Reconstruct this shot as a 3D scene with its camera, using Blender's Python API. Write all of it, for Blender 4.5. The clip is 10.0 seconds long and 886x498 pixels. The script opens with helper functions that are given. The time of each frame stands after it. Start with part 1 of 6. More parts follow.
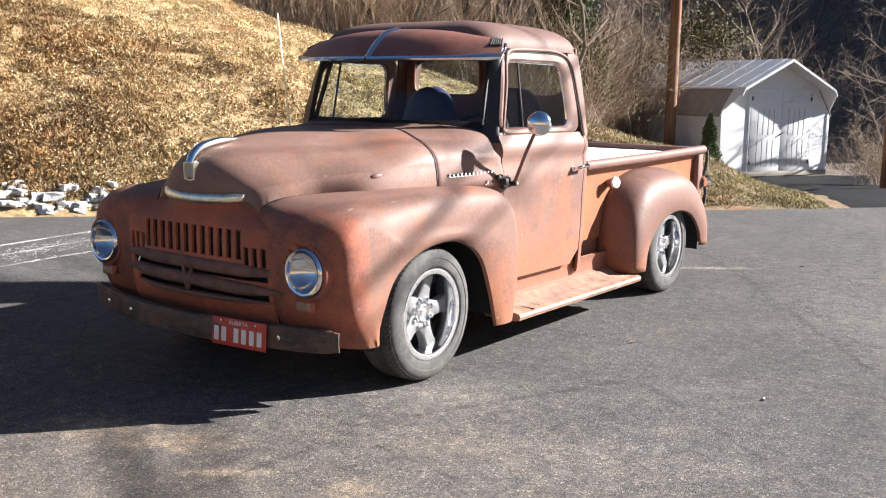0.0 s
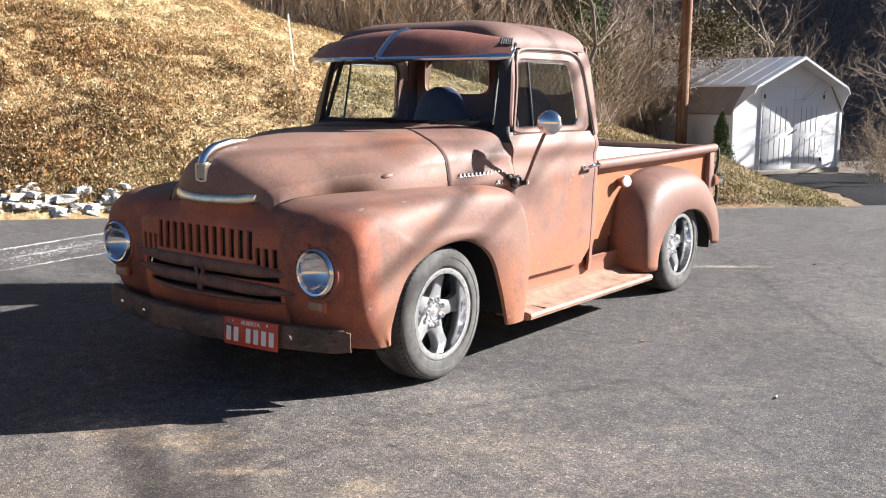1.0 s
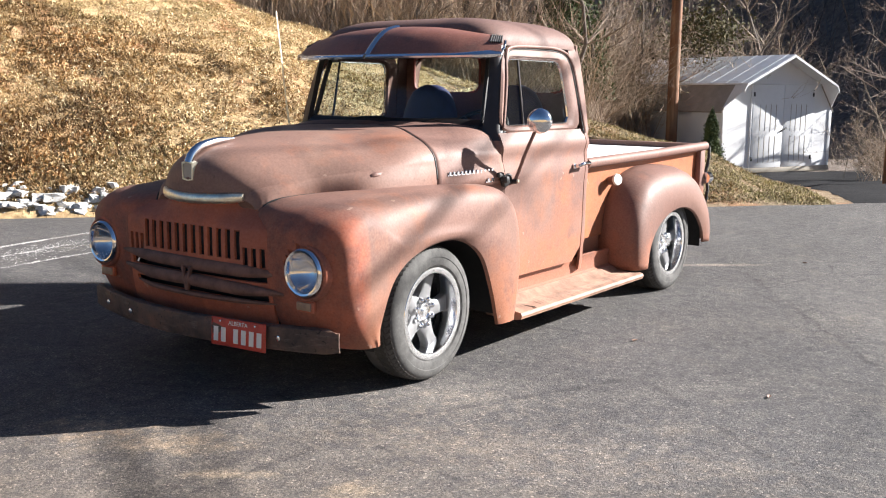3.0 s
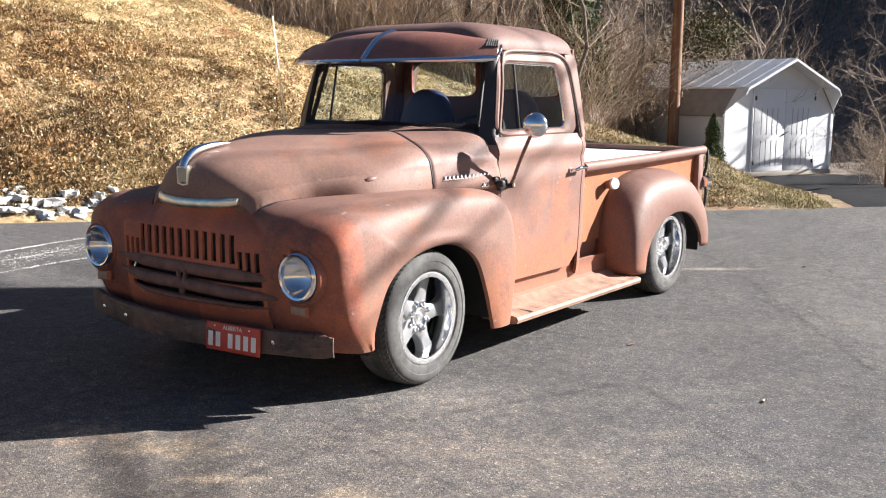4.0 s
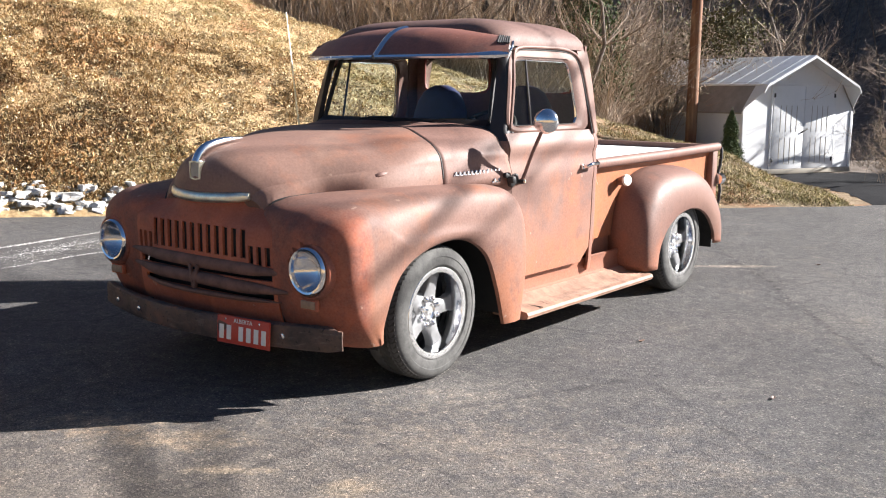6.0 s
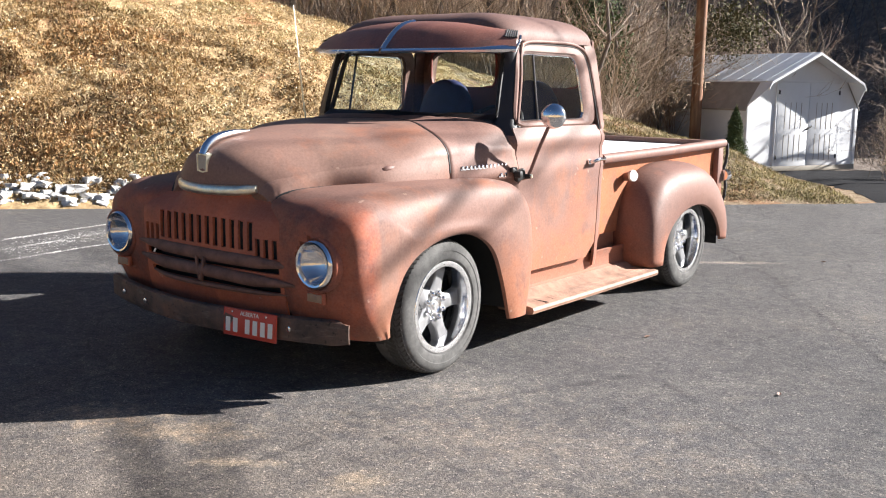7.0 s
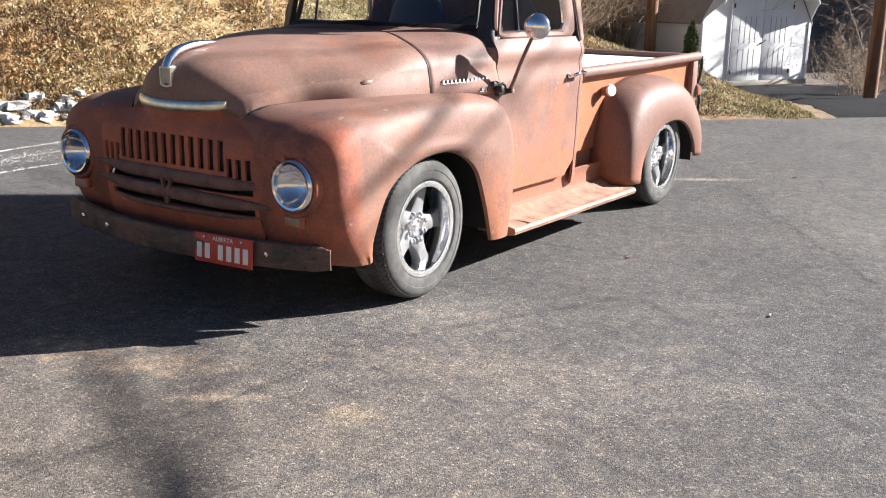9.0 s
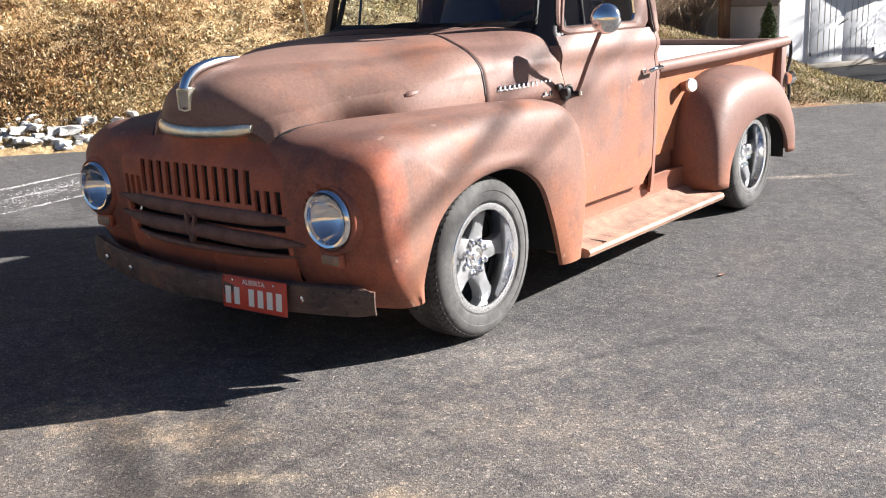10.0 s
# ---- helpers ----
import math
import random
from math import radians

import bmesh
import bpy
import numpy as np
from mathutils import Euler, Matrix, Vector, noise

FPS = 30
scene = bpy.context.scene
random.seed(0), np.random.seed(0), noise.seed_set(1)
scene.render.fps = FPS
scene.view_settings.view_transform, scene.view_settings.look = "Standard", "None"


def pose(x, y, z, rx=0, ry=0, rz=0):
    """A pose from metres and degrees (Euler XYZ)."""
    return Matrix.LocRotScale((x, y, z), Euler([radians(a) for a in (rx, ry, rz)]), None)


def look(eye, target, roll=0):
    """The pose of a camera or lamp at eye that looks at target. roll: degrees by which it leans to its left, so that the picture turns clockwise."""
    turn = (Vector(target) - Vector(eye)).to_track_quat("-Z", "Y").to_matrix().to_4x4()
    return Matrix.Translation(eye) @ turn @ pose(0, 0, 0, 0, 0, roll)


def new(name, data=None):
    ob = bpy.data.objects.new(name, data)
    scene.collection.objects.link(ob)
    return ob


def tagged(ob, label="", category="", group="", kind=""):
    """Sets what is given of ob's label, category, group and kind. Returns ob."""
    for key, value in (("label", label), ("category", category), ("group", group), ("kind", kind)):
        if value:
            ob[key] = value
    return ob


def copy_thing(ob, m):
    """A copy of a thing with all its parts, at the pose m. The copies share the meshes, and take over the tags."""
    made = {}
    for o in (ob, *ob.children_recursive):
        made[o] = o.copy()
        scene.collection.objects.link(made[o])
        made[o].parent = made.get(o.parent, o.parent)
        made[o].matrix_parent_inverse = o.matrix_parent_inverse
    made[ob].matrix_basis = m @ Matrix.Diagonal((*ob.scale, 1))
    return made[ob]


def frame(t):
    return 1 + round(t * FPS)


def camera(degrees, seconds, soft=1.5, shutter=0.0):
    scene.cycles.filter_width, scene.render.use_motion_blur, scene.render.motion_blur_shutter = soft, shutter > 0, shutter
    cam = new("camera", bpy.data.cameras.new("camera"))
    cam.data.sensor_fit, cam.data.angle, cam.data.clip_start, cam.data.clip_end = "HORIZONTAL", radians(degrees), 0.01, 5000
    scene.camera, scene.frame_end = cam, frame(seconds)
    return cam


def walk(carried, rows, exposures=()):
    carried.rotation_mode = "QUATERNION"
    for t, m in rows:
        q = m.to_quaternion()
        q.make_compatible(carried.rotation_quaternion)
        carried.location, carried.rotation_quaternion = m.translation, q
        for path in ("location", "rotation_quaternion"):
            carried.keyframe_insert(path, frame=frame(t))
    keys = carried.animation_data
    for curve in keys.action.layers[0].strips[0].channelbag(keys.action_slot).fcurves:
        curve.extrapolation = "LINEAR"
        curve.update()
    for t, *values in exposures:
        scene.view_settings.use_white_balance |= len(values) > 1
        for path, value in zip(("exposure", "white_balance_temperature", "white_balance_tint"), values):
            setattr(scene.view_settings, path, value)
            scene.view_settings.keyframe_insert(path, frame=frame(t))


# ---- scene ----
cam = camera(48.0, 10.0, 1.1)

# ---- camera ----
def at(x, y, z, yaw, pitch, roll):
    return pose(x, y, z, 90 + pitch, 0, yaw) @ pose(0, 0, 0, 0, 0, roll)


walk(cam, [
    (0, at(3.691, -3.809, 1.408, 36.07, -9.01, 0.84)),
    (0.5, at(3.690, -3.808, 1.403, 37.38, -9.08, 1.18)),
    (1, at(3.700, -3.814, 1.406, 36.76, -9.00, 0.43)),
    (1.5, at(3.690, -3.797, 1.410, 36.70, -8.68, 0.02)),
    (2, at(3.681, -3.792, 1.411, 36.24, -9.09, 0.46)),
    (2.5, at(3.675, -3.788, 1.405, 36.19, -9.18, 0.43)),
    (4, at(3.710, -3.754, 1.406, 36.40, -8.87, 0.35)),
    (4.5, at(3.735, -3.747, 1.403, 36.85, -9.06, 0.34)),
    (5, at(3.755, -3.743, 1.405, 37.26, -9.02, 0.34)),
    (6.5, at(3.757, -3.756, 1.403, 37.60, -9.18, 0.60)),
    (7, at(3.739, -3.762, 1.400, 37.57, -9.37, 0.87)),
    (7.5, at(3.711, -3.768, 1.404, 36.95, -9.27, 1.05)),
    (8, at(3.659, -3.783, 1.397, 37.22, -9.63, 1.23)),
    (8.5, at(3.569, -3.773, 1.383, 36.40, -11.13, 1.10)),
    (9, at(3.470, -3.679, 1.371, 34.36, -14.10, 1.06)),
    (9.5, at(3.328, -3.421, 1.400, 36.86, -11.65, -0.11)),
    (10, at(3.167, -3.153, 1.359, 38.80, -14.11, -2.36)),
], exposures=[(0, 1.84), (10, 1.84)])

# ---- daylight ----
SUN_TO = Vector((1.25, 1.42, 1.0)).normalized()
world = bpy.data.worlds.new("sky")
scene.world = world
world.use_nodes = True
wn = world.node_tree.nodes
sky = wn.new("ShaderNodeTexSky")
sky.sky_type = "NISHITA"
sky.sun_disc = False
sky.ozone_density = 6.0
sky.sun_elevation = math.asin(SUN_TO.z)
sky.sun_rotation = math.atan2(SUN_TO.x, SUN_TO.y)
wn["Background"].inputs["Strength"].default_value = 0.027
world.node_tree.links.new(sky.outputs[0], wn["Background"].inputs["Color"])
sun_data = bpy.data.lights.new("sun", "SUN")
sun_data.energy = 5.0
sun_data.angle = radians(0.53)
sun_data.color = (1.0, 0.966, 0.935)
sun = new("sun", sun_data)
sun.matrix_world = look(SUN_TO * 50, (0, 0, 0))


# ---- materials ----
class Mat:
    """A node material with short ways to add textures."""

    def __init__(self, name, rough=0.6, metal=0.0, color=(0.5, 0.5, 0.5), spec=0.5):
        self.m = bpy.data.materials.new(name)
        self.m.use_nodes = True
        self.t = self.m.node_tree
        self.b = self.t.nodes["Principled BSDF"]
        self.b.inputs["Roughness"].default_value = rough
        self.b.inputs["Metallic"].default_value = metal
        self.b.inputs["Base Color"].default_value = (*color, 1)
        self.b.inputs["Specular IOR Level"].default_value = spec
        self.co = self.t.nodes.new("ShaderNodeNewGeometry").outputs["Position"]

    def n(self, kind):
        return self.t.nodes.new(kind)

    def link(self, a, b):
        self.t.links.new(a, b)

    def noise(self, scale, detail=4.0, rough=0.55, stretch=None, warp=0.0):
        co = self.co
        if stretch:
            mp = self.n("ShaderNodeMapping")
            mp.inputs["Scale"].default_value = stretch
            self.link(co, mp.inputs["Vector"])
            co = mp.outputs["Vector"]
        tx = self.n("ShaderNodeTexNoise")
        tx.inputs["Scale"].default_value = scale
        tx.inputs["Detail"].default_value = detail
        tx.inputs["Roughness"].default_value = rough
        tx.inputs["Distortion"].default_value = warp
        self.link(co, tx.inputs["Vector"])
        return tx.outputs["Fac"]

    def voronoi(self, scale, feature="F1", out="Distance"):
        tx = self.n("ShaderNodeTexVoronoi")
        tx.feature = feature
        tx.inputs["Scale"].default_value = scale
        self.link(self.co, tx.inputs["Vector"])
        return tx.outputs[out]

    def ramp(self, fac, stops):
        r = self.n("ShaderNodeValToRGB")
        e = r.color_ramp.elements
        while len(e) < len(stops):
            e.new(0.5)
        for el, (p, c) in zip(e, stops):
            el.position = p
            el.color = (*c, 1) if len(c) == 3 else c
        self.link(fac, r.inputs["Fac"])
        return r.outputs["Color"]

    def mask(self, fac, lo, hi):
        r = self.n("ShaderNodeMapRange")
        r.inputs["From Min"].default_value = lo
        r.inputs["From Max"].default_value = hi
        self.link(fac, r.inputs["Value"])
        return r.outputs["Result"]

    def math(self, op, a, b):
        r = self.n("ShaderNodeMath")
        r.operation = op
        for i, v in enumerate((a, b)):
            if isinstance(v, (int, float)):
                r.inputs[i].default_value = v
            else:
                self.link(v, r.inputs[i])
        return r.outputs[0]

    def mix(self, fac, a, b, blend="MIX"):
        r = self.n("ShaderNodeMix")
        r.data_type = "RGBA"
        r.blend_type = blend
        for sock, v in ((r.inputs[0], fac), (r.inputs[6], a), (r.inputs[7], b)):
            if isinstance(v, (int, float)):
                sock.default_value = v
            elif isinstance(v, tuple):
                sock.default_value = (*v, 1)
            else:
                self.link(v, sock)
        return r.outputs[2]

    def color(self, c):
        self.link(c, self.b.inputs["Base Color"])
        return self

    def rough(self, fac, lo, hi):
        r = self.n("ShaderNodeMapRange")
        r.inputs["To Min"].default_value = lo
        r.inputs["To Max"].default_value = hi
        self.link(fac, r.inputs["Value"])
        self.link(r.outputs["Result"], self.b.inputs["Roughness"])
        return self

    def bump(self, fac, strength, dist=0.01):
        r = self.n("ShaderNodeBump")
        r.inputs["Strength"].default_value = strength
        r.inputs["Distance"].default_value = dist
        self.link(fac, r.inputs["Height"])
        self.link(r.outputs["Normal"], self.b.inputs["Normal"])
        return self

    def z(self):
        s = self.n("ShaderNodeSeparateXYZ")
        self.link(self.co, s.inputs[0])
        return s.outputs["Z"]

    def island(self):
        return self.n("ShaderNodeNewGeometry").outputs["Random Per Island"]

    def piece(self):
        return self.n("ShaderNodeObjectInfo").outputs["Random"]


def patina(name, top, warm, dark, warm_at, rough=0.5, low=None, nose=None):
    """Weathered primer and surface rust on body steel; rust blooms below the height given in low."""
    k = Mat(name, rough, 0.0, spec=0.27)
    big = k.noise(2.2, 5, 0.6)
    mid = k.noise(7.0, 6, 0.62)
    fine = k.noise(90, 3, 0.6)
    bloom = k.mask(big, warm_at, warm_at + 0.16)
    if low:
        rise = k.mask(k.math("ADD", k.z(), k.math("MULTIPLY", k.math("SUBTRACT", k.noise(3.3, 5, 0.65), 0.5), 0.9)), low[0], low[1])
        bloom = k.math("MAXIMUM", bloom, k.math("MULTIPLY", rise, 0.85))
    c = k.mix(bloom, top, warm)
    c = k.mix(k.math("MULTIPLY", k.mask(mid, 0.55, 0.72), 0.7), c, dark)
    cloud = k.noise(1.1, 3, 0.5, warp=1.0)
    c = k.mix(k.math("MULTIPLY", k.mask(cloud, 0.5, 0.66), 0.6), c, (top[0] * 1.35, top[1] * 1.5, top[2] * 1.45))
    if nose:
        # redder face between the headlights; its shade is put into the colour too
        sx = k.n("ShaderNodeSeparateXYZ")
        k.link(k.co, sx.inputs[0])
        wob = k.math("MULTIPLY", k.math("SUBTRACT", k.noise(9, 4, 0.6), 0.5), 0.06)
        face = k.math("MULTIPLY", k.mask(k.math("ADD", sx.outputs["Y"], wob), -0.53, -0.585), k.mask(k.math("ADD", sx.outputs["Z"], wob), 0.90, 0.82))
        c = k.mix(face, c, k.ramp(mid, [(0.35, nose[0]), (0.5, nose[1]), (0.65, nose[2])]))
    streak = k.noise(14, 4, 0.6, stretch=(1, 1, 0.12))
    c = k.mix(k.math("MULTIPLY", k.mask(streak, 0.56, 0.75), 0.35), c, (warm[0] * 1.1, warm[1] * 1.2, warm[2] * 1.3))
    speck = k.noise(38, 5, 0.7)
    c = k.mix(k.math("MULTIPLY", k.mask(speck, 0.6, 0.7), 0.45), c, (dark[0] * 0.7, dark[1] * 0.7, dark[2] * 0.75))
    chip = k.noise(24, 3, 0.5)
    c = k.mix(k.math("MULTIPLY", k.mask(chip, 0.72, 0.75), 0.4), c, (0.5, 0.36, 0.28))
    k.color(k.mix(0.15, c, k.ramp(fine, [(0.3, (0.05, 0.03, 0.025)), (0.7, (0.42, 0.28, 0.22))])))
    k.rough(mid, rough - 0.1, rough + 0.14)
    dent = k.noise(4.5, 2, 0.4)
    k.bump(k.math("ADD", k.math("ADD", k.math("MULTIPLY", fine, 0.12), k.math("MULTIPLY", mid, 0.5)), k.math("MULTIPLY", dent, 2.2)), 0.16, 0.006)
    return k.m


M_body = patina("faded_primer_steel", (0.172, 0.094, 0.078), (0.3, 0.11, 0.06), (0.11, 0.063, 0.055), 0.57, 0.56, (0.62, 0.36))
M_side = patina("rusty_orange_steel", (0.195, 0.109, 0.092), (0.36, 0.136, 0.07), (0.145, 0.083, 0.072), 0.53, 0.52, (0.74, 0.42))
M_fender = patina("primer_steel_with_red_face", (0.168, 0.088, 0.07), (0.31, 0.112, 0.055), (0.11, 0.061, 0.052), 0.55, 0.58, (0.66, 0.34), ((0.17, 0.062, 0.047), (0.29, 0.088, 0.053), (0.42, 0.115, 0.058)))
# browner, less rusty copy; shade of the rear fender's front is put in
M_rear = patina("rear_fender_primer_with_shade", (0.165, 0.086, 0.069), (0.26, 0.1, 0.058), (0.105, 0.06, 0.052), 0.58, 0.54, (0.46, 0.26))
# lighter copy of the body primer; the hood's sky sheen is in its colour
M_hood = patina("hood_primer_with_sky_sheen", (0.222, 0.127, 0.1), (0.32, 0.13, 0.076), (0.15, 0.087, 0.072), 0.55, 0.54)
M_roof = patina("dark_faded_roof_primer", (0.14, 0.08, 0.07), (0.2, 0.095, 0.068), (0.1, 0.06, 0.053), 0.6, 0.6)
M_visor = patina("faded_red_visor_paint", (0.2, 0.082, 0.066), (0.27, 0.1, 0.072), (0.085, 0.058, 0.056), 0.52, 0.42)
M_bed = patina("orange_rust_panel", (0.33, 0.115, 0.05), (0.42, 0.13, 0.05), (0.2, 0.09, 0.06), 0.5, 0.55)
M_front = patina("rust_brown_steel", (0.36, 0.1, 0.056), (0.53, 0.136, 0.06), (0.19, 0.074, 0.053), 0.5, 0.6)


def plain(name, color, rough, metal=0.0, vary=0.15, scale=25, bump=0.05, spec=0.5):
    k = Mat(name, rough, metal, color, spec)
    f = k.noise(scale, 5, 0.6)
    g = k.noise(scale * 7, 3, 0.6)
    lo = tuple(v * (1 - vary) for v in color)
    hi = tuple(min(1, v * (1 + vary)) for v in color)
    c = k.ramp(f, [(0.35, lo), (0.65, hi)])
    k.color(k.mix(0.25, c, k.ramp(g, [(0.35, lo), (0.65, hi)])))
    k.rough(f, max(0.02, rough - 0.06), min(1, rough + 0.06))
    if bump:
        k.bump(g, bump, 0.003)
    return k.m


M_chrome = plain("pitted_chrome", (0.78, 0.78, 0.8), 0.12, 1.0, 0.06, 40, 0.02)
# reflection of golden ground put into the warm tint of this tarnished chrome
M_warm_chrome = plain("tarnished_warm_chrome", (0.95, 0.85, 0.68), 0.38, 1.0, 0.2, 18, 0.05)
M_alloy = plain("polished_alloy", (0.84, 0.84, 0.84), 0.22, 1.0, 0.05, 30, 0.02)
M_barrel = plain("polished_rim_barrel", (0.7, 0.71, 0.73), 0.11, 1.0, 0.05, 30, 0.01)
M_spoke = plain("satin_grey_alloy", (0.225, 0.225, 0.228), 0.45, 0.3, 0.08, 30, 0.03)
M_black = plain("black_steel", (0.02, 0.02, 0.02), 0.6, 0, 0.3, 30)
M_dark = plain("dark_trim_and_pillar_shade", (0.018, 0.016, 0.018), 0.45, 0, 0.25, 20)
k = Mat("grimy_bumper_steel", 0.6, 0.0, spec=0.35)
c = k.ramp(k.noise(5, 6, 0.7), [(0.35, (0.045, 0.034, 0.03)), (0.52, (0.11, 0.07, 0.054)), (0.7, (0.22, 0.105, 0.066))])
c = k.mix(k.math("MULTIPLY", k.mask(k.noise(60, 4, 0.7, stretch=(0.15, 0.15, 1)), 0.56, 0.7), 0.5), c, (0.2, 0.16, 0.13))
c = k.mix(k.mask(k.noise(45, 5, 0.7), 0.58, 0.66), c, (0.02, 0.016, 0.015))
k.color(c).bump(k.noise(30, 5, 0.6), 0.3, 0.004)
k.rough(k.noise(12, 4), 0.45, 0.75)
M_bumper = k.m
M_grillebar = plain("dark_brown_bar_paint", (0.16, 0.082, 0.062), 0.7, 0, 0.35, 14, 0.1)
M_rubber = plain("dusty_tyre_rubber", (0.088, 0.086, 0.083), 0.85, 0, 0.35, 18, 0.15, 0.3)
M_tread = plain("worn_tread_rubber", (0.06, 0.058, 0.055), 0.9, 0, 0.3, 18, 0.1, 0.2)
M_plate = plain("red_plate_paint", (0.5, 0.055, 0.03), 0.4, 0, 0.1, 30, 0.05)
M_white = plain("cream_white_paint", (0.75, 0.73, 0.68), 0.5, 0, 0.05, 20, 0.05)
M_bedwhite = plain("chalky_white_paint", (0.8, 0.8, 0.77), 0.6, 0, 0.05, 10, 0.05)
M_board = plain("worn_tan_board", (0.265, 0.155, 0.108), 0.65, 0, 0.4, 9, 0.2)
M_badge = plain("pale_badge_enamel", (0.42, 0.37, 0.3), 0.45, 0, 0.1, 40, 0.03)
M_seat = plain("dark_navy_seat_colour", (0.016, 0.021, 0.075), 0.55, 0, 0.2, 20, 0.05)
M_inner = plain("dark_red_inner_paint", (0.3, 0.06, 0.045), 0.55, 0, 0.2, 12, 0.05)
M_amber = plain("clouded_marker_lens", (0.3, 0.2, 0.13), 0.35, 0, 0.2, 40, 0.03)


def glass_material(name, tint, rough=0.0):
    m = bpy.data.materials.new(name)
    m.use_nodes = True
    t = m.node_tree
    t.nodes.remove(t.nodes["Principled BSDF"])
    tr = t.nodes.new("ShaderNodeBsdfTransparent")
    tr.inputs[0].default_value = (*tint, 1)
    gl = t.nodes.new("ShaderNodeBsdfGlossy")
    gl.inputs["Roughness"].default_value = rough
    lw = t.nodes.new("ShaderNodeLayerWeight")
    lw.inputs["Blend"].default_value = 0.5
    pw = t.nodes.new("ShaderNodeMath")
    pw.operation = "POWER"
    pw.inputs[1].default_value = 4.0
    t.links.new(lw.outputs["Facing"], pw.inputs[0])
    fr = t.nodes.new("ShaderNodeMath")
    fr.operation = "MULTIPLY_ADD"
    fr.inputs[1].default_value = 0.8
    fr.inputs[2].default_value = 0.05
    t.links.new(pw.outputs[0], fr.inputs[0])
    mx = t.nodes.new("ShaderNodeMixShader")
    t.links.new(fr.outputs[0], mx.inputs[0])
    t.links.new(tr.outputs[0], mx.inputs[1])
    t.links.new(gl.outputs[0], mx.inputs[2])
    t.links.new(mx.outputs[0], t.nodes["Material Output"].inputs["Surface"])
    return m


M_glass = glass_material("window_glass", (0.82, 0.88, 0.87))
M_lens = glass_material("headlight_glass", (0.95, 0.95, 0.95), 0.03)

JOINT_P, JOINT_Q = (1.12, 3.71), (2.59, 1.56)
JOINT_N = (-(JOINT_Q[1] - JOINT_P[1]), JOINT_Q[0] - JOINT_P[0])
JOINT_N = tuple(-v / math.hypot(*JOINT_N) for v in JOINT_N)
JOINT_D = JOINT_N[0] * JOINT_P[0] + JOINT_N[1] * JOINT_P[1]
k = Mat("old_asphalt", 0.7, spec=0.12)
agg = k.voronoi(135, out="Color")
sep = k.n("ShaderNodeSeparateColor")
k.link(agg, sep.inputs[0])
grain = k.noise(160, 3, 0.7)
c = k.ramp(sep.outputs[0], [(0.0, (0.062, 0.061, 0.0622)), (0.5, (0.098, 0.095, 0.0955)), (0.86, (0.127, 0.122, 0.121)), (0.97, (0.17, 0.161, 0.156)), (1.0, (0.27, 0.25, 0.23))])
c = k.mix(0.9, c, k.ramp(grain, [(0.3, (0.5, 0.5, 0.51)), (0.46, (0.95, 0.95, 0.95)), (0.62, (1.15, 1.14, 1.13)), (0.74, (1.4, 1.37, 1.34))]), "MULTIPLY")
patch = k.noise(0.7, 5, 0.6)
c = k.mix(k.mask(patch, 0.4, 0.68), c, (1.28, 1.28, 1.28), "MULTIPLY")
dust = k.noise(2.6, 6, 0.65, warp=0.6)
c = k.mix(k.math("MULTIPLY", k.mask(dust, 0.56, 0.74), 0.55), c, (1.6, 1.48, 1.3), "MULTIPLY")
streak = k.noise(1.3, 5, 0.6, stretch=(2.4, 0.35, 1))
c = k.mix(k.math("MULTIPLY", k.mask(streak, 0.55, 0.72), 0.5), c, (0.6, 0.6, 0.62), "MULTIPLY")
mott = k.noise(11, 5, 0.7)
c = k.mix(k.mask(mott, 0.35, 0.7), k.mix(1.0, c, (0.78, 0.78, 0.79), "MULTIPLY"), k.mix(1.0, c, (1.3, 1.26, 1.18), "MULTIPLY"))
